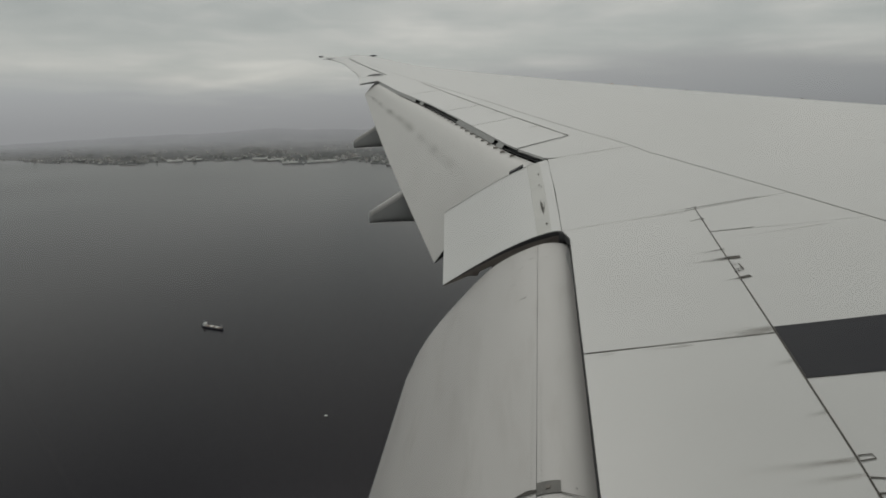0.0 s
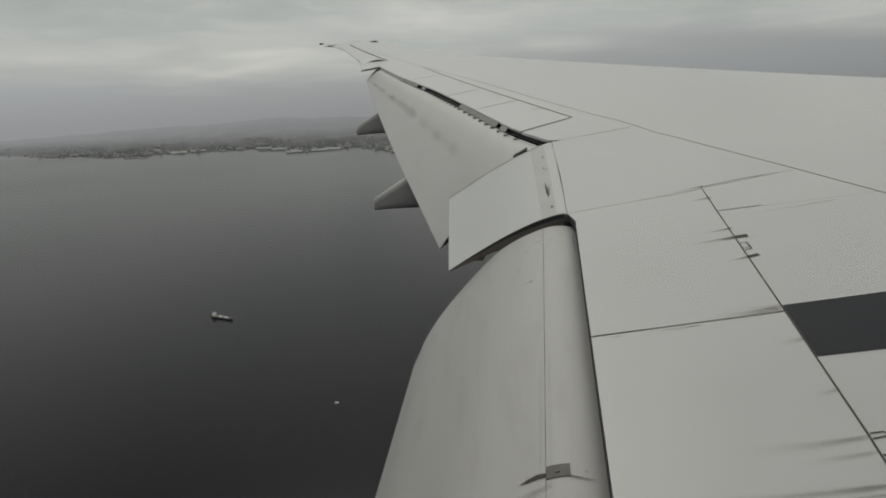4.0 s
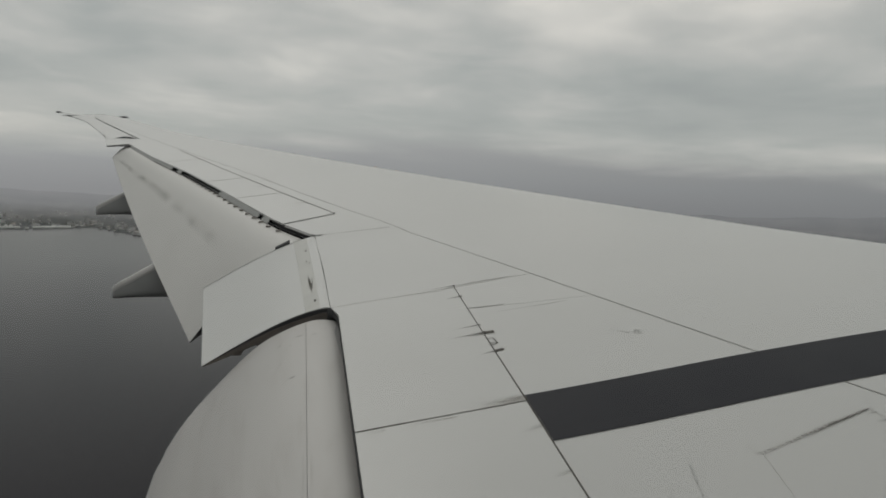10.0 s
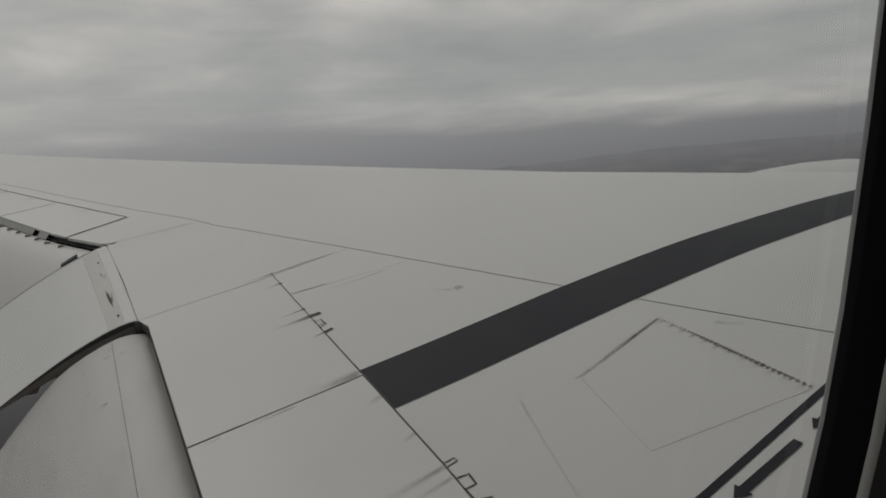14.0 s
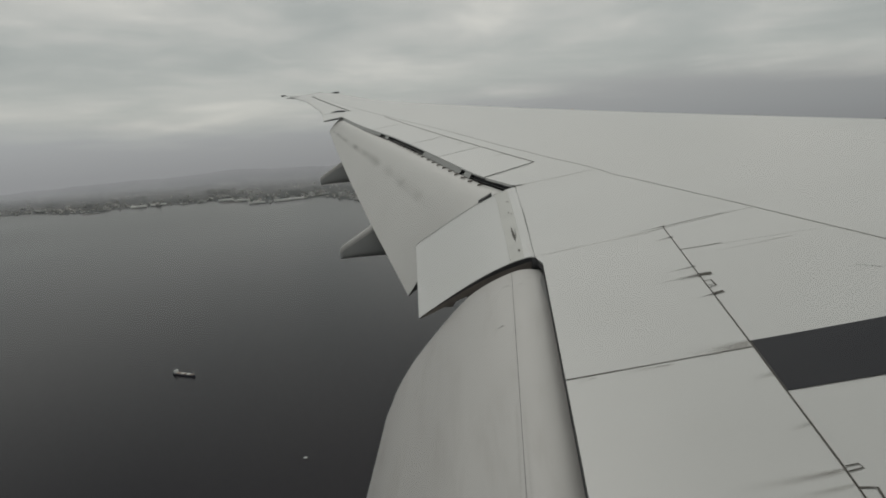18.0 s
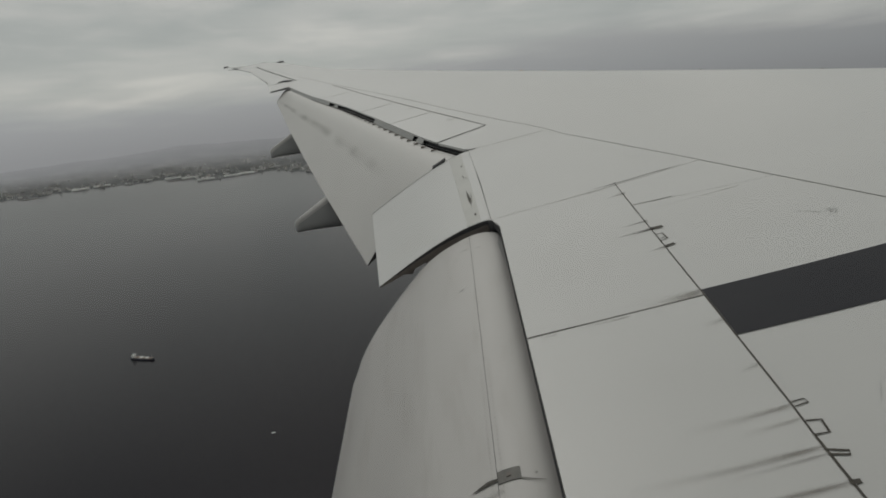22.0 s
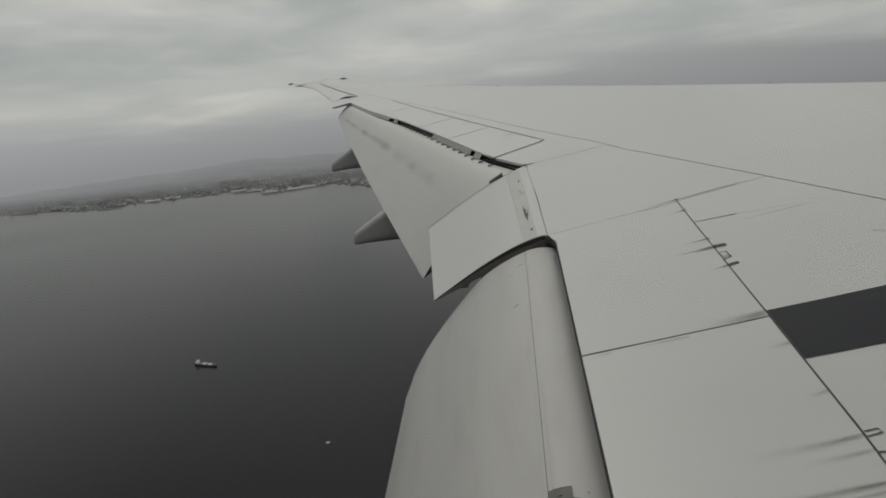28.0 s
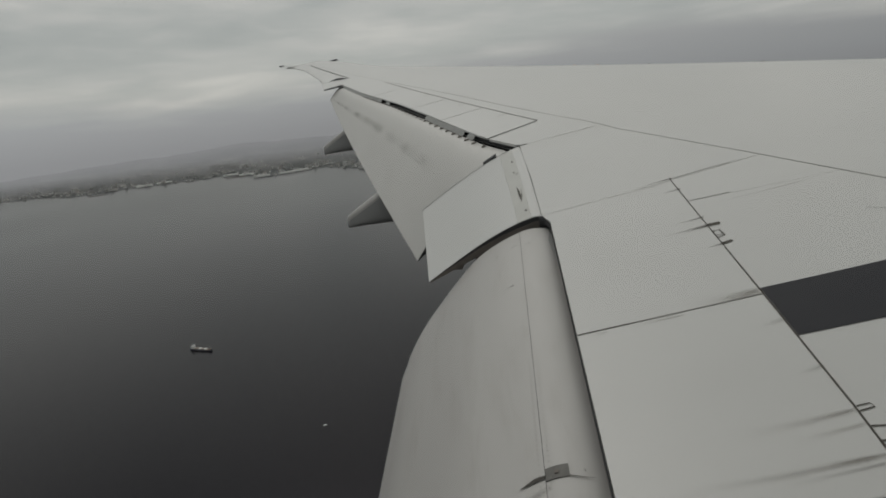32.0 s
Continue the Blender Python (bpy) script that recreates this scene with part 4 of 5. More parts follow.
for x, y in ((1.955, 3.60), (1.57, 5.76)):
    for k, (u, l) in enumerate(((0.0, 0.22), (0.32, 0.14), (0.56, 0.26), (0.88, 0.10))):
        p, q = ((x - 0.05 + 0.08 * v, y + 0.05 - 0.095 * v) for v in (u, u + l))
        ribbon("stencil_bar", [p, q], 0.009 + 0.003 * (k % 2), INK, wing, "small unreadable grey stencil")
fc = bpy.data.curves.new("no_step", "FONT")
fc.body, fc.size, fc.align_x, fc.align_y = "NO STEP", 0.034, "CENTER", "CENTER"
tmp = bpy.data.objects.new("no_step", fc)
scene.collection.objects.link(tmp)
bpy.context.view_layer.update()
me = bpy.data.meshes.new_from_object(tmp.evaluated_get(bpy.context.evaluated_depsgraph_get()))
bpy.data.objects.remove(tmp)
me.materials.append(INK)
word = new("no_step_stencil", me)
tilt = math.atan((z_top(2.68, 2.0) - z_top(2.58, 2.0)) / 0.1)
word.matrix_basis = Matrix.Translation((2.63, 2.0, z_top(2.63, 2.0) + 0.006)) @ Matrix.Rotation(-tilt, 4, "Y") @ Matrix.Rotation(radians(6), 4, "X") @ Matrix.Rotation(radians(118), 4, "Z")
word.parent = wing
word["label"] = "grey stencilled warning"

# small fittings along the crest of the wing
AMBER = material("amber_sealant", (0.42, 0.24, 0.10), 0.5, spread=0.2)
for y in (8.0, 9.4, 11.0, 12.95, 14.1, 14.7, 16.3, 17.4, 19.6, 20.6, 21.7):
    x = x_lead(y) - 0.225 * (x_lead(y) - x_ref(y))
    part("crest_stud", box((0.035, 0.045, 0.03 if y in (14.7, 17.4) else 0.02), (x, y, z_top(x, y) + 0.004), 0.006), AMBER if y in (14.1, 14.7) else RIB, wing, "", False)

# engine pod ahead of the wing
pod = thing("engine_nacelle", "white engine nacelle hung ahead of the wing", "engine")
prof = [(13.2, 1.45), (13.45, 1.58), (13.3, 1.70), (12.9, 1.80), (12.2, 1.87), (11.2, 1.88), (10.0, 1.82), (9.0, 1.68), (8.0, 1.45), (7.2, 1.20)]
SEG = 48
def ring(x, r):
    return [(x, 6.75 + r * math.cos(2 * math.pi * i / SEG), -2.26 + r * math.sin(2 * math.pi * i / SEG)) for i in range(SEG)]
part("cowl", loft([ring(x, r) for x, r in prof[2:]], False), PAINT, pod)
part("inlet_lip", loft([ring(x, r) for x, r in prof[:3]], False), METAL, pod, "bare metal inlet lip")
part("inlet_duct", loft([ring(13.2, 1.45), ring(12.0, 1.40)], False), GREY, pod)
part("fan_disc", loft([ring(12.0, 1.40), ring(11.9, 0.3)]), DARK, pod)
part("pylon", loft([[(x, 6.75 + s * w, z) for s, z in ((-1, a), (1, a), (1, b), (-1, b))] for x, w, a, b in ((10.8, 0.12, -0.62, -0.42), (9.2, 0.22, -1.3, -0.55), (7.0, 0.22, -1.5, -0.75))]), PAINT, pod)

# ---- cabin side with the window that the camera looks through ----
def oval(cx, cz, hw, hh, y, n=48, p=2.9):
    pts = []
    for i in range(n):
        a = 2 * math.pi * i / n
        c, s = math.cos(a), math.sin(a)
        pts.append((cx + hw * math.copysign(abs(c) ** (2 / p), c), y, cz + hh * math.copysign(abs(s) ** (2 / p), s)))
    return pts


WX, WZ = 0.0235, 0.015
LEAN = Matrix.Translation((0, 0.0955, WZ)) @ Matrix.Rotation(radians(6.5), 4, "X") @ Matrix.Translation((0, -0.0955, -WZ))
window = thing("window_1", "rounded cabin window with a black seal", "window", kind="structure")
window.matrix_basis = LEAN
part("window_lip", loft([oval(WX, WZ, 0.1645, 0.2245, 0.0950), oval(WX, WZ, 0.1628, 0.2228, 0.0948), oval(WX, WZ, 0.1624, 0.2224, 0.0941), oval(WX, WZ, 0.1626, 0.2226, 0.0933)], False), COVE, window, "thin grey metal lip round the outer pane")
part("window_seal", loft([oval(WX, WZ, 0.1626, 0.2226, 0.0933), oval(WX, WZ, 0.1626, 0.2226, 0.088), oval(WX, WZ, 0.1634, 0.2234, 0.084), oval(WX, WZ, 0.1640, 0.2240, 0.081)], False), SEAL, window, "black rubber window seal")
part("window_bead", loft([oval(WX, WZ, 0.1640, 0.2240, 0.081), oval(WX, WZ, 0.1634, 0.2234, 0.0795), oval(WX, WZ, 0.1638, 0.2238, 0.0780)], False), CREAM, window, "thin grey plastic bead")
part("window_reveal", loft([oval(WX, WZ, 0.1638, 0.2238, 0.0780), oval(WX, WZ, 0.1655, 0.2255, 0.072), oval(WX, WZ, 0.172, 0.232, 0.045), oval(WX, WZ, 0.186, 0.246, 0.03), oval(WX, WZ, 0.204, 0.264, 0.024)], False), DIM_PLASTIC, window, "plastic surround coloured near black for the dim cabin")
glass = bpy.data.materials.new("window_glass")
glass.use_nodes = True
gn = glass.node_tree
gn.nodes.clear()
go, gm, gt, gg = (gn.nodes.new(k) for k in ("ShaderNodeOutputMaterial", "ShaderNodeMixShader", "ShaderNodeBsdfTransparent", "ShaderNodeBsdfGlossy"))
gg.inputs["Roughness"].default_value = 0.02
gf = gn.nodes.new("ShaderNodeFresnel")
gf.inputs["IOR"].default_value = 1.5
gn.links.new(gf.outputs[0], gm.inputs[0])
gn.links.new(gt.outputs[0], gm.inputs[1])
gn.links.new(gg.outputs[0], gm.inputs[2])
gn.links.new(gm.outputs[0], go.inputs[0])
bm = bmesh.new()
bm.faces.new([bm.verts.new(p) for p in oval(WX, WZ, 0.1627, 0.2227, 0.0905)])
pane = part("window_pane", bm, glass, window, "clear outer pane")
pane.visible_shadow = False
if pane.data.polygons[0].normal.y > 0:
    pane.data.flip_normals()


TUBE_R, TUBE_Y = 3.1, -3.0055


def on_tube(x, z, inset=0.0):
    """A point of the round fuselage side at height z."""
    return (x, TUBE_Y + math.sqrt((TUBE_R - inset) ** 2 - (z - WZ) ** 2), z)


def wall_round_window(name, hw, hh, half_x, half_z, inset, thick, mat, label):
    """The curved side wall round the window opening, with its thickness."""
    n = 64
    rim = oval(WX, WZ, hw, hh, 0, n)
    loops = []
    for s in (0, 0.08, 0.2, 0.4, 0.7, 1.0):
        loop = []
        for i, (x, _, z) in enumerate(rim):
            a = 2 * math.pi * i / n
            c, q = math.cos(a), math.sin(a)
            k = min(half_x / max(abs(c), 1e-6), half_z / max(abs(q), 1e-6))
            loop.append((x + (WX + k * c - x) * s, z + (WZ + k * q - z) * s))
        loops.append(loop)
    outer = [[on_tube(x, z, inset) for x, z in l] for l in loops]
    inner = [[on_tube(x, z, inset + thick) for x, z in l] for l in loops]
    ob = part(name, loft(outer + inner[::-1] + outer[:1], False), mat)
    ob.matrix_basis = LEAN
    return tagged(ob, label, "wall", kind="structure")


wall_round_window("wall_cabin", 0.190, 0.250, 0.8, 0.6, 0.021, 0.045, CREAM, "grey plastic cabin side panel round the window")
wall_round_window("wall_fuselage", 0.1655, 0.2265, 0.8, 0.6, 0.0, 0.004, BELLY, "grey painted fuselage skin round the window")
lim = math.asin(0.6 / TUBE_R)
bm = bmesh.new()
xs = [-7.0, -4, -2, WX - 0.8, WX + 0.8, 3, 6, 10, 15.0]
angs = [-lim, lim] + [lim + (2 * math.pi - 2 * lim) * k / 60 for k in range(1, 60)]
grid = [[bm.verts.new((x, TUBE_Y + TUBE_R * math.cos(a), WZ + TUBE_R * math.sin(a))) for a in angs] for x in xs]
for i in range(len(xs) - 1):
    for k in range(len(angs)):
        if k == 0 and i == 3:
            continue
        q = (k + 1) % len(angs)
        if k == 0:
            sub = [-lim + 2 * lim * m / 6 for m in range(7)]
            va = [grid[i][0]] + [bm.verts.new((xs[i], TUBE_Y + TUBE_R * math.cos(a), WZ + TUBE_R * math.sin(a))) for a in sub[1:-1]] + [grid[i][1]]
            vb = [grid[i + 1][0]] + [bm.verts.new((xs[i + 1], TUBE_Y + TUBE_R * math.cos(a), WZ + TUBE_R * math.sin(a))) for a in sub[1:-1]] + [grid[i + 1][1]]
            for m in range(6):
                bm.faces.new((va[m], va[m + 1], vb[m + 1], vb[m]))
        else:
            bm.faces.new((grid[i][k], grid[i][q], grid[i + 1][q], grid[i + 1][k]))
for end in (grid[0], grid[-1][::-1]):
    bm.faces.new(end)
# unseen from the window; closes the cabin and shades the wing root
shell = part("wall_shell", bm, BELLY)
shell.matrix_basis = LEAN
tagged(shell, "plain grey fuselage shell that closes the cabin", "wall", kind="structure")


def haze_fade(mat, near, far, least=0.0):
    """Aerial perspective put into the material: alpha falls with distance, so the murky air behind shows through."""
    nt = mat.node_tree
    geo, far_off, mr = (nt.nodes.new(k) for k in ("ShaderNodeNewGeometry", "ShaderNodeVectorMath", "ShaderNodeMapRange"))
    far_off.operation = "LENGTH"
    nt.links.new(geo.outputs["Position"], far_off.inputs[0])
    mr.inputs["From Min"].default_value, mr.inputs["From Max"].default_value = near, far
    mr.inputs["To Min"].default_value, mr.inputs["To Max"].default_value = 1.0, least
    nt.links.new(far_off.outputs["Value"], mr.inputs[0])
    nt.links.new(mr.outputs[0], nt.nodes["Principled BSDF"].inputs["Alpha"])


# ---- sea ----
SEA = -200.0
sea_mat = bpy.data.materials.new("sea_water")
sea_mat.use_nodes = True
sn = sea_mat.node_tree
sb = sn.nodes["Principled BSDF"]
sb.inputs["Specular IOR Level"].default_value = 0.235
sb.inputs["Specular Tint"].default_value = (0.955, 0.950, 1.0, 1)
sb.inputs["IOR"].default_value, sb.inputs["Roughness"].default_value = 1.33, 0.30
stc = sn.nodes.new("ShaderNodeTexCoord")


def snoise(scale, detail, stretch=(1, 1, 1)):
    m = sn.nodes.new("ShaderNodeMapping")
    m.inputs["Scale"].default_value = stretch
    n = sn.nodes.new("ShaderNodeTexNoise")
    n.inputs["Scale"].default_value, n.inputs["Detail"].default_value = scale, detail
    sn.links.new(stc.outputs["Object"], m.inputs[0])
    sn.links.new(m.outputs[0], n.inputs["Vector"])
    return n.outputs[0]


swell = snoise(0.0022, 5, (1, 0.4, 1))
mixer = sn.nodes.new("ShaderNodeMix")
mixer.data_type = "RGBA"
mixer.inputs[6].default_value, mixer.inputs[7].default_value = (0.0034, 0.0024, 0.0052, 1), (0.0056, 0.0044, 0.0076, 1)
sn.links.new(swell, mixer.inputs[0])
sn.links.new(mixer.outputs[2], sb.inputs["Base Color"])
rr = sn.nodes.new("ShaderNodeMapRange")
rr.inputs["To Min"].default_value, rr.inputs["To Max"].default_value = 0.17, 0.25
sn.links.new(swell, rr.inputs[0])
sn.links.new(rr.outputs[0], sb.inputs["Roughness"])
sbump = sn.nodes.new("ShaderNodeBump")
sbump.inputs["Strength"].default_value, sbump.inputs["Distance"].default_value = 0.02, 0.5
sn.links.new(snoise(0.11, 3, (1, 0.5, 1)), sbump.inputs["Height"])
sn.links.new(sbump.outputs[0], sb.inputs["Normal"])
haze_fade(sea_mat, 3300, 4950)
bm = bmesh.new()
bmesh.ops.create_circle(bm, cap_ends=True, segments=160, radius=4960)
water = part("water", bm, sea_mat, None, "", False)
water.location = (0, 0, SEA)
tagged(water, "dark calm grey sea with faint ripples", "sea", kind="structure")

# ---- land ----
COAST = ((-75, -2.5), (-50, -2.9), (-41, -3.30), (-36, -3.7), (-30, -3.9), (-24, -3.95), (-18, -4.2), (-13, -4.5), (0, -4.6), (25, -4.2), (75, -3.6))


def coast_r(az):
    wob = 0.35 * noise.noise((az * 0.22, 3.1, 0)) + 0.16 * noise.noise((az * 0.9, 7.7, 0)) + 0.07 * noise.noise((az * 3.1, 1.7, 0))
    wob += 0.22 * ease((az + 18) / 3) * ease((-8 - az) / 3) * (noise.noise((az * 1.9, 5.2, 0)) + 0.6 * noise.noise((az * 5.3, 2.4, 0)))
    return min(4800, 200 / math.tan(radians(-(table(az, COAST) + wob))))


def land_z(az, r):
    """The land climbs steadily from the shore to far slopes, with low swells on it."""
    r0 = coast_r(az)
    d = r - r0
    if d < 0:
        return SEA - 2
    x, y = r * math.sin(radians(az)), r * math.cos(radians(az))
    u = min(1.0, d / (4945 - r0))
    low = math.degrees(math.atan2(SEA, r0))
    top = table(az, ((-75, -2.4), (-46, -2.2), (-36, -1.8), (-26, -1.4), (0, -1.2), (25, -0.9), (39, -0.4), (47, 0.2), (60, 0.3), (75, 0.3))) + 0.18 * noise.fractal((az * 0.16, 6.0, 0), 1.0, 2.0, 4)
    z = r * math.tan(radians(low + (top - low) * u**0.9))
    z += min(1, d / 120) * (3.0 * noise.noise((x / 420, y / 420, 4)) + 1.6 * noise.noise((x / 190, y / 190, 8)))
    return max(z, SEA + 1.5 * min(1, d / 12))


NA, NR = 360, 46
verts, faces = [], []
for i in range(NA + 1):
    az = -72 + 144 * i / NA
    r0 = coast_r(az)
    for j in range(NR + 1):
        r = r0 - 6 + (4945 - r0) * (j / NR) ** 1.7 if j else r0 - 6
        verts.append((r * math.sin(radians(az)), r * math.cos(radians(az)), land_z(az, r)))
for i in range(NA):
    for j in range(NR):
        a = i * (NR + 1) + j
        faces.append((a, a + NR + 1, a + NR + 2, a + 1))
lm = bpy.data.meshes.new("ground")
lm.from_pydata(verts, [], faces)
for p in lm.polygons:
    p.use_smooth = True
land_mat = bpy.data.materials.new("hazed_land")
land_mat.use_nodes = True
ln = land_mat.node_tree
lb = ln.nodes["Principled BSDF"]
lb.inputs["Roughness"].default_value = 0.95
lt = ln.nodes.new("ShaderNodeTexCoord")


def lnoise(scale, detail, stops):
    n, r = ln.nodes.new("ShaderNodeTexNoise"), ln.nodes.new("ShaderNodeValToRGB")
    n.inputs["Scale"].default_value, n.inputs["Detail"].default_value, n.inputs["Roughness"].default_value = scale, detail, 0.62
    ln.links.new(lt.outputs["Object"], n.inputs["Vector"])
    el = r.color_ramp.elements
    while len(el) < len(stops):
        el.new(0.5)
    for e, (pos, col) in zip(el, stops):
        e.position, e.color = pos, (*col, 1)
    ln.links.new(n.outputs[0], r.inputs[0])
    return r.outputs[0]


fields = lnoise(0.0045, 7, [(0.36, (0.040, 0.047, 0.047)), (0.46, (0.062, 0.068, 0.068)), (0.55, (0.100, 0.102, 0.098)), (0.66, (0.25, 0.24, 0.225))])
# town tones greyed and blued to imitate haze
town = lnoise(0.028, 6, [(0.40, (0.095, 0.107, 0.120)), (0.52, (0.157, 0.166, 0.175)), (0.64, (0.291, 0.293, 0.295))])
lmx = ln.nodes.new("ShaderNodeMix")
lmx.data_type = "RGBA"
lmx.inputs[0].default_value = 0.45
ln.links.new(fields, lmx.inputs[6])
ln.links.new(town, lmx.inputs[7])
# land colour changes with distance from the camera, to go with the haze
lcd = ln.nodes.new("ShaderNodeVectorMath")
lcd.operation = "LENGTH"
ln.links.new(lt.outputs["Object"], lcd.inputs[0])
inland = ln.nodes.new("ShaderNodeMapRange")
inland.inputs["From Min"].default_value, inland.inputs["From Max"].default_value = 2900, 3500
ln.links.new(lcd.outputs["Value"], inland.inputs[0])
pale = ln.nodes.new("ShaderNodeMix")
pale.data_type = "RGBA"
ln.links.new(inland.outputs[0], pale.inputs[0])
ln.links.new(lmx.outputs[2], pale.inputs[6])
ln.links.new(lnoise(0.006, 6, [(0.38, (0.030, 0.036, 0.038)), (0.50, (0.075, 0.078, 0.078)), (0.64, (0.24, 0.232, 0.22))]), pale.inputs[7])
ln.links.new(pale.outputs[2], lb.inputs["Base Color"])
haze_fade(land_mat, 1250, 5600)
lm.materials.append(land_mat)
tagged(new("ground", lm), "coastal land with fields, woods and built-up slopes, greyed for haze", "land", kind="structure")

# ---- woods: uneven dark clumps over the slopes ----
# foliage colour is greyed and lightened for distance haze
wood_mat = material("hazed_foliage", (0.135, 0.143, 0.138), 0.9, spread=0.35, scale=0.02, fine=0.3)
haze_fade(wood_mat, 700, 4600)
rnd = random.Random(5)
verts, faces = [], []
for k in range(900):
    az = rnd.uniform(-62, 62)
    r = coast_r(az) + 60 + rnd.random() ** 1.3 * 520
    if r > 4850 or noise.noise((r * math.sin(radians(az)) / 260, r * math.cos(radians(az)) / 260, 2)) < -0.05:
        continue
    x, y, z = r * math.sin(radians(az)), r * math.cos(radians(az)), land_z(az, r)
    w, h = rnd.uniform(12, 40), rnd.uniform(2, 4.5)
    n0 = len(verts)
    m = 7
    for hh, ww in ((0, 1), (0.55, 0.9), (0.9, 0.45)):
        for q in range(m):
            a = 2 * math.pi * q / m
            s = w * ww * rnd.uniform(0.65, 1.25)
            verts.append((x + s * math.cos(a), y + s * math.sin(a) * 0.8, z - 1 + h * hh * rnd.uniform(0.85, 1.2)))
    verts.append((x, y, z + h))
    for rk in range(2):
        for q in range(m):
            a, b = n0 + rk * m + q, n0 + rk * m + (q + 1) % m
            faces.append((a, b, b + m, a + m))
    faces += [(n0 + 2 * m + q, n0 + 2 * m + (q + 1) % m, n0 + 3 * m) for q in range(m)]
wm = bpy.data.meshes.new("woods")
wm.from_pydata(verts, [], faces)
wm.materials.append(wood_mat)
tagged(new("woods", wm), "dark uneven clumps of woodland on the coastal slopes", "woods", kind="stuff")

# ---- buildings along the shore ----
PLASTER = material("pale_plaster", (0.78, 0.77, 0.75), 0.85, spread=0.1, scale=0.06, fine=0.8, by_object=0.45)
# roofs and window bands lightened: haze's low contrast is put into their colour
ROOF = material("tile_roof", (0.44, 0.385, 0.35), 0.85, spread=0.2, scale=0.1, fine=1.0, by_object=0.5)
SLATE = material("flat_roof", (0.58, 0.58, 0.57), 0.8, spread=0.15, scale=0.06, fine=0.7, by_object=0.5)
GLAZE = material("pale_window_band", (0.58, 0.58, 0.58), 0.3)
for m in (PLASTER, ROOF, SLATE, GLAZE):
    haze_fade(m, 700, 4700)
haze_fade(WHITE, 1000, 5200)


def building(name, w, d, h, pitched, wall_mat, roof_mat, label, floors=0):
    ob = thing(name, label, "building", (0, 0, -300), "shore buildings")
    part("wall", box((w, d, h), (0, 0, h / 2)), wall_mat, ob, "", False)
    if pitched:
        e, rise = 0.6, d * 0.22
        bm = loft([[(s * (w / 2 + e), -d / 2 - e, h), (s * (w / 2 + e), d / 2 + e, h), (s * (w / 2 + e), 0, h + rise)] for s in (-1, 1)])
    else:
        bm = box((w + 0.8, d + 0.8, 0.9), (0, 0, h + 0.45))
    part("roof", bm, roof_mat, ob, "", False)
    for k in range(floors):
        z = (k + 0.55) * h / floors
        part("window_band", box((w * 0.88, d + 0.2, h / floors * 0.42), (0, 0, z)), GLAZE, ob, "", False)
    return ob


kinds = [building("house", 10, 8, 5, True, PLASTER, ROOF, "small plastered house with a tiled roof"),
         building("apartment_block", 22, 10, 11, False, PLASTER, SLATE, "pale flat-roofed apartment block", 4),
         building("shed", 30, 14, 5, True, PLASTER, SLATE, "pale industrial shed with a grey roof"),
         building("house", 13, 9, 6.5, True, PLASTER, ROOF, "white house with a tiled roof"),
         building("tower_block", 11, 10, 17, False, PLASTER, SLATE, "tall pale tower block", 7)]
rnd = random.Random(11)
first = [True] * len(kinds)


def settle(az, r, turn, s):
    return Matrix.Translation((r * math.sin(radians(az)), r * math.cos(radians(az)), land_z(az, r) - 0.5)) @ Matrix.Rotation(turn, 4, "Z")


placed = 0
while placed < 285:
    az = rnd.uniform(-50, -4) if placed < 245 else rnd.uniform(36, 60)
    near = rnd.random()
    r = coast_r(az) + (40 + 300 * near * near if placed < 150 else 30 + 620 * near)
    if r > 4750 or -24.6 < az < -17.4 and r < coast_r(az) + 130:
        continue
    if noise.noise((az * 0.35, r / 500, 8)) < -0.22:
        continue
    kind = rnd.choices(range(5), (5, 3, 3, 5, 1.2))[0]
    m = settle(az, r, rnd.uniform(0, 3.14), 1)
    if first[kind]:
        kinds[kind].matrix_basis = m
        first[kind] = False
    else:
        copy_thing(kinds[kind], m)
    placed += 1
# a group of tall blocks up the slope
for k in range(20):
    az = -25.2 + 0.19 * k + rnd.uniform(-0.06, 0.06)
    copy_thing(kinds[4], settle(az, coast_r(az) + rnd.uniform(430, 600), rnd.uniform(0, 3.14), 1))
for k, ob in enumerate(kinds):
    if first[k]:
        ob.matrix_basis = settle(-30 + k, coast_r(-30 + k) + 60, 0.3, 1)

# the rest of the town: hundreds of small pale blocks, too far off to count
rnd = random.Random(23)
verts, faces = [], []
for k in range(1100):
    az = rnd.uniform(-56, 60)
    r = coast_r(az) + 25 + 900 * rnd.random() ** 1.8
    if r > 4700 or noise.noise((az * 0.5, r / 300, 5)) < -0.12:
        continue
    x, y, z = r * math.sin(radians(az)), r * math.cos(radians(az)), land_z(az, r)
    w, d, h, a = rnd.uniform(4, 11), rnd.uniform(4, 8), rnd.uniform(2.5, 5), rnd.uniform(0, 3.14)
    n0 = len(verts)
    for zz, s in ((-1, 1), (h, 1), (h + 1.6, 0.15)):
        for sx, sy in ((-1, -1), (1, -1), (1, 1), (-1, 1)):
            px, py = sx * w / 2, sy * d / 2 * s
            verts.append((x + px * math.cos(a) - py * math.sin(a), y + px * math.sin(a) + py * math.cos(a), z + zz))
    for lv in (0, 4):
        faces += [(n0 + lv + q, n0 + lv + (q + 1) % 4, n0 + lv + 4 + (q + 1) % 4, n0 + lv + 4 + q) for q in range(4)]
    faces.append((n0 + 8, n0 + 9, n0 + 10, n0 + 11))
tm = bpy.data.meshes.new("far_town")
tm.from_pydata(verts, [], faces)
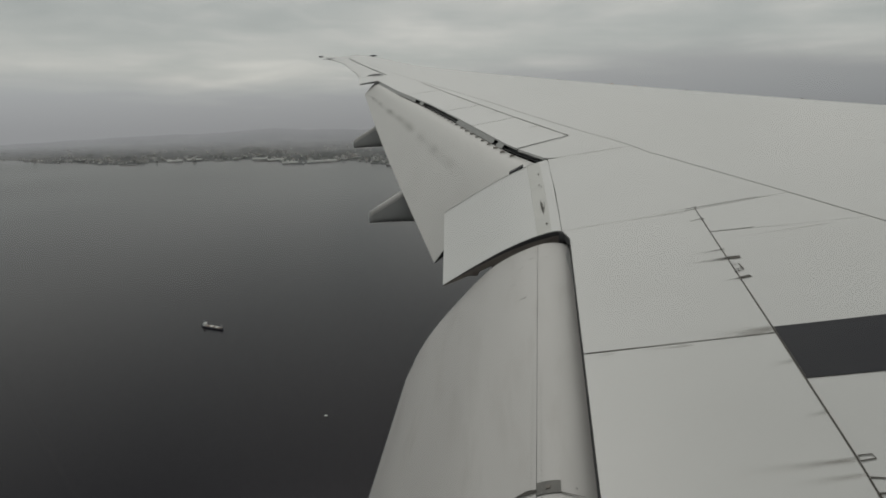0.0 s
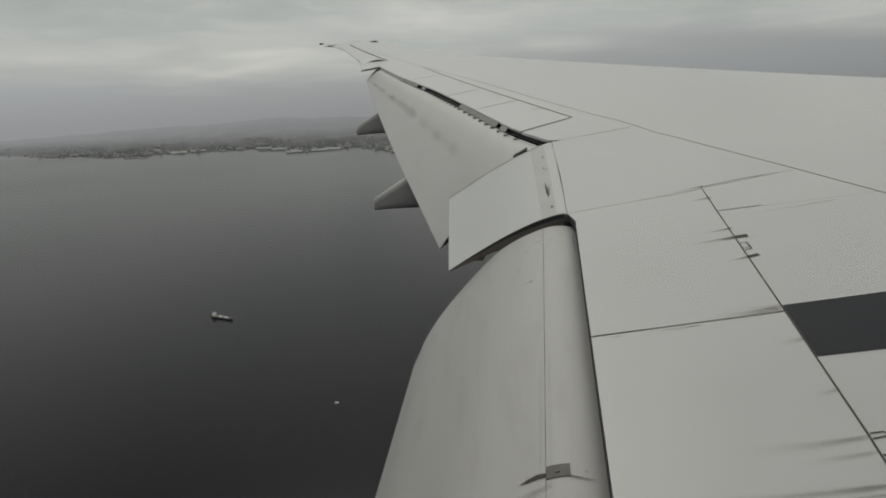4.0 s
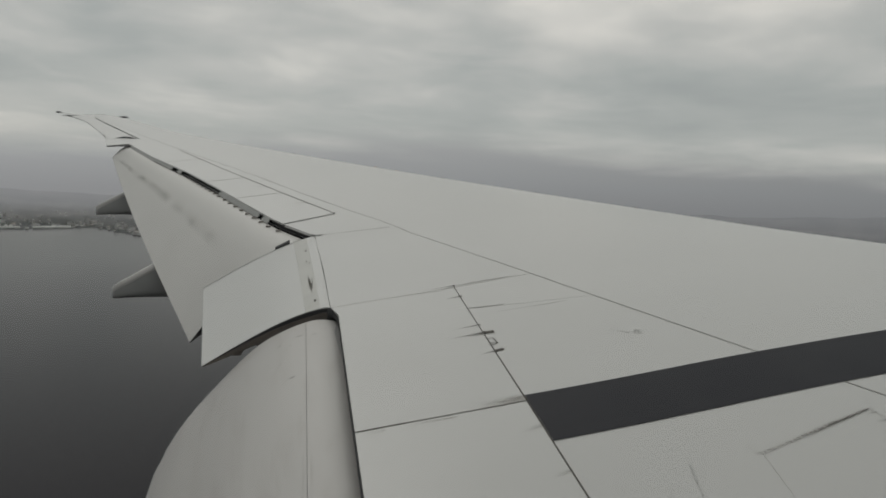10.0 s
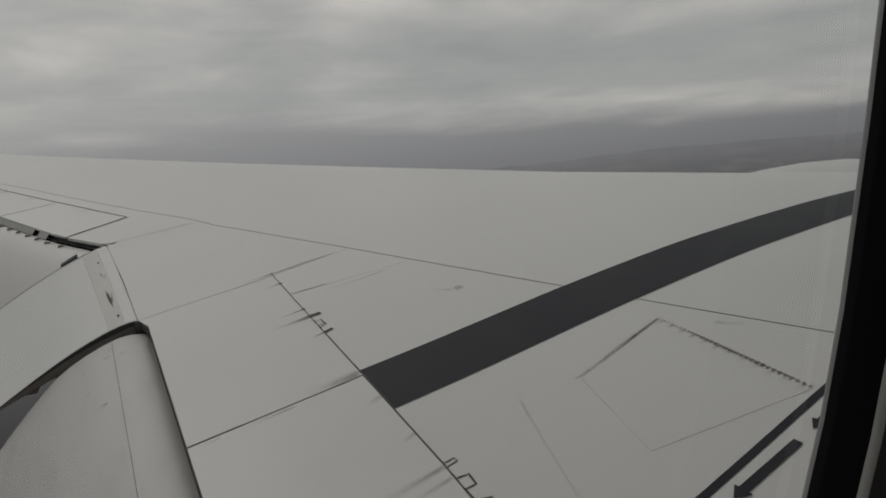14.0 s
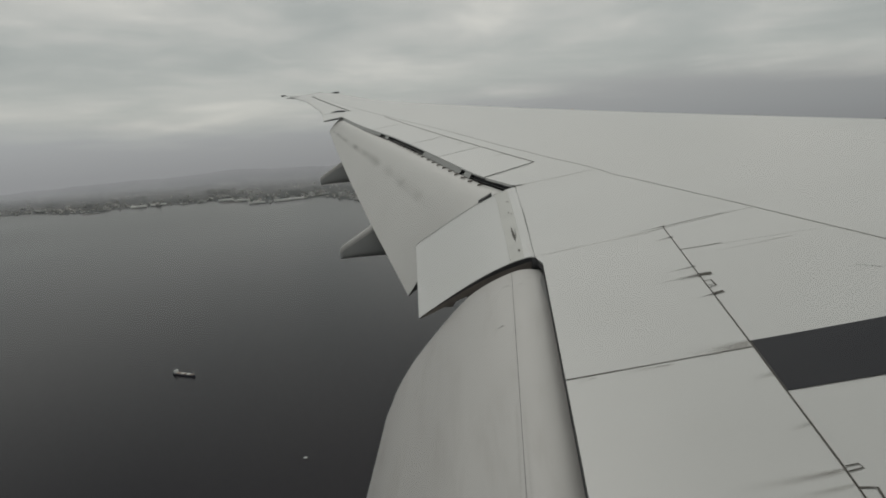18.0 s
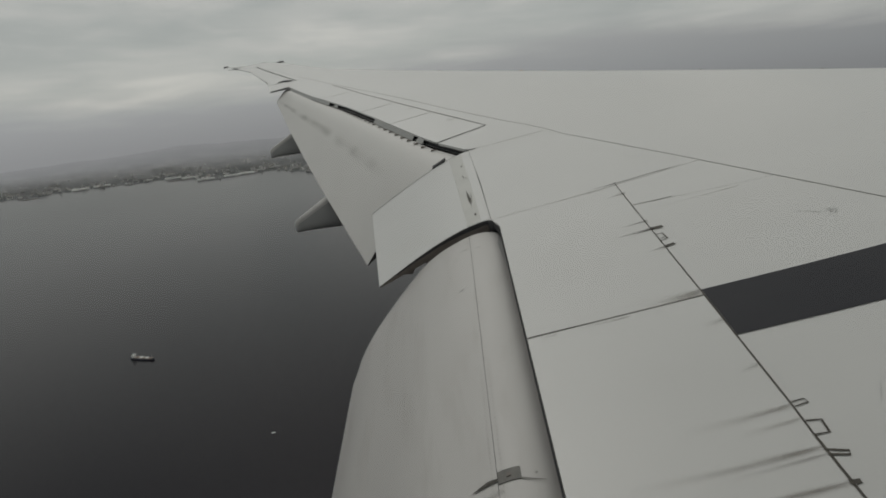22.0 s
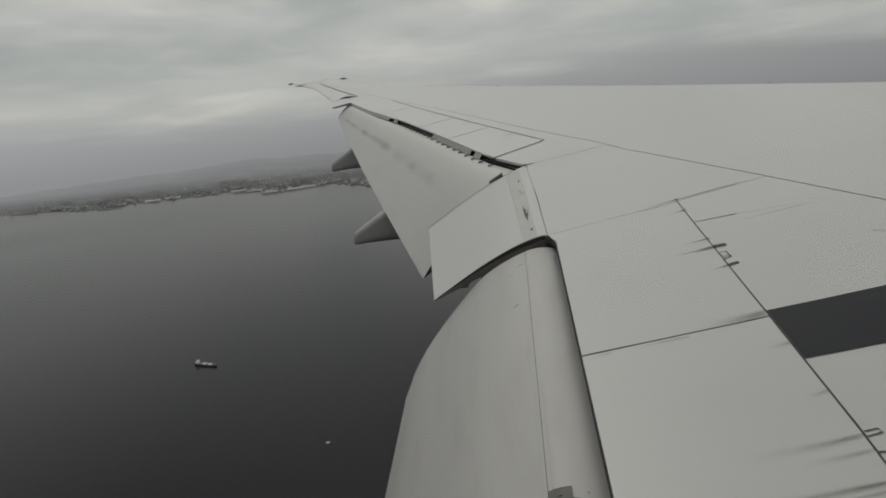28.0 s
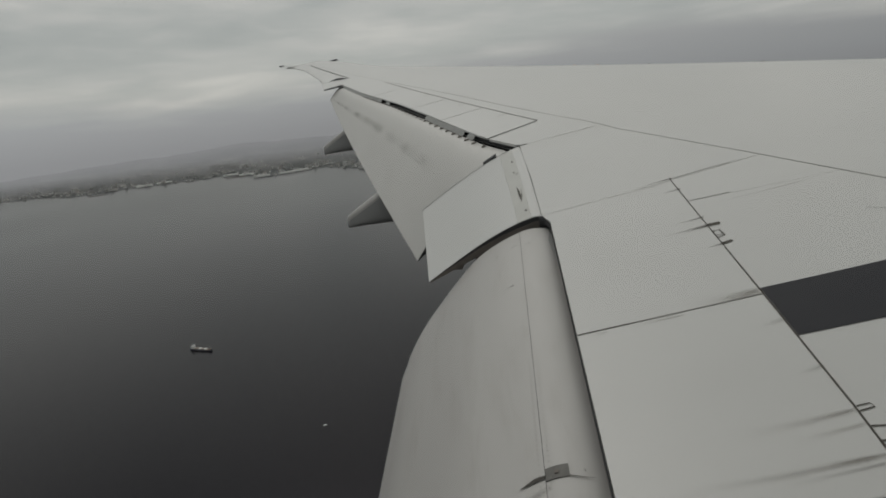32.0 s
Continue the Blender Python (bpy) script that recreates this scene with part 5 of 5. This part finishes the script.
isle = material("town_plaster", (0.55, 0.54, 0.52), 0.85, spread=0.4, scale=0.05, fine=0.3)
haze_fade(isle, 1000, 5200)
tm.materials.append(isle)
tagged(new("far_town", tm), "countless small pale houses scattered along the shore", "town", kind="stuff")

# white waterfront works: long sheds, tanks and a low breakwater
hall = building("waterfront_hall", 64, 14, 5, True, WHITE, WHITE, "long white waterfront hall")
turn0 = radians(21.5) + 0.05
for k, (az, off) in enumerate(((-23.8, 22), (-22.5, 26), (-21.3, 24), (-19.2, 40), (-18.0, 46), (-30.5, 50), (-29.0, 70))):
    m = settle(az, coast_r(az) + off, turn0 + 0.05 * k, 1)
    if k:
        copy_thing(hall, m)
    else:
        hall.matrix_basis = m
tank = thing("storage_tank", "round white storage tank by the water", "storage tank", group="waterfront tanks")
part("shell", tube(5, 7, (0, 0, 3.5), 24), WHITE, tank)
part("lid", tube(5.2, 1.4, (0, 0, 7.7), 24, 0.6), WHITE, tank)
for k, (az, off) in enumerate(((-22.35, 62), (-22.1, 66), (-21.5, 62), (-21.2, 90), (-20.2, 30))):
    m = settle(az, coast_r(az) + off, 0, 1)
    if k:
        copy_thing(tank, m)
    else:
        tank.matrix_basis = m
for az0, az1, back, label in ((-24.2, -22.5, 110, "long low dark breakwater off the shore"), (-34.6, -33.4, 70, "short low pier off the shore")):
    ra = coast_r(az0) - back
    p = Vector((ra * math.sin(radians(az0)), ra * math.cos(radians(az0)), SEA))
    q = Vector((ra * math.sin(radians(az1)), ra * math.cos(radians(az1)), SEA))
    d = q - p
    bw = part("breakwater", box((d.length, 7, 3), (0, 0, 0.3), 0.8), RIB, None, "", False)
    bw.matrix_basis = Matrix.Translation((p + q) / 2) @ Matrix.Rotation(math.atan2(d.y, d.x), 4, "Z")
    tagged(bw, label, "breakwater")


# ---- vessels ----
def hull_mesh(length, beam, low, high):
    secs = []
    for k in range(13):
        u = k / 12
        w = beam / 2 * (min(1, 0.75 + u * 1.2) if u < 0.6 else (1 - ((u - 0.6) / 0.4) ** 2.2)) + 0.05
        sheer = high + (high * 0.45 * max(0, (u - 0.8) / 0.2))
        x = -length / 2 + length * u
        secs.append([(x, -w * 0.8, low), (x, -w, sheer), (x, w, sheer), (x, w * 0.8, low)])
    return loft(secs)


ship = thing("cargo_ship", "small dark coaster with white deckhouse aft and pale hatch covers", "ship", (-301, 550, SEA))
ship.rotation_euler = (0, 0, radians(-19))
ship.scale = (0.92, 0.88, 0.78)
part("hull", hull_mesh(29, 5.0, -1.2, 1.7), HULL, ship, "dark painted hull", False)
part("deck", box((22, 4.2, 0.12), (0.8, 0, 1.76)), DECK, ship, "rust-brown deck", False)
house = part("deckhouse", box((3.4, 3.8, 2.4), (-11.4, 0, 3.0), 0.15), WHITE, ship, "white deckhouse", False)
part("window_band", box((0.12, 3.0, 0.5), (-9.66, 0, 3.4)), HULL, house, "dark wheelhouse windows", False)
part("bridge", box((1.8, 4.4, 1.1), (-11.0, 0, 4.75), 0.1), WHITE, ship, "white bridge", False)
part("funnel", tube(0.5, 2.6, (-12.6, 0, 5.4), 12, 0.4), HULL, ship, "dark funnel")
for x, mat in ((-5.6, DECK), (-1.6, WHITE), (2.2, DECK), (5.6, WHITE)):
    part("hatch_cover", box((3.0, 3.2, 0.9), (x, 0, 2.25), 0.12), mat, ship, "", False)
for x, h in ((-12.0, 8.2), (-3.6, 3.6), (3.9, 3.6), (11.6, 7.0)):
    mast = part("mast", tube(0.20, h - 1.8, (x, 0, 1.8 + (h - 1.8) / 2), 8, 0.12), GREY, ship)
    part("boom", box((2.6, 0.16, 0.16), (x + 1.0, 0, 1.8 + (h - 1.8) * 0.55), 0, Matrix.Rotation(radians(-28), 3, "Y")), GREY, mast, "", False)
part("forecastle", box((3.0, 2.6, 0.9), (11.0, 0, 2.3), 0.2), DECK, ship, "", False)
part("anchor_winch", box((0.9, 1.2, 0.6), (10.2, 0, 3.0), 0.1), HULL, ship, "", False)

boat = thing("motor_boat", "tiny white motor boat on the open sea", "boat", (-136, 387, SEA))
boat.rotation_euler = (0, 0, radians(20))
boat.scale = (0.48, 0.48, 0.45)
part("hull", hull_mesh(5.6, 1.9, -0.3, 0.7), WHITE, boat, "", False)
part("wheelhouse", box((1.6, 1.3, 1.1), (-0.4, 0, 1.2), 0.12), WHITE, boat, "", False)
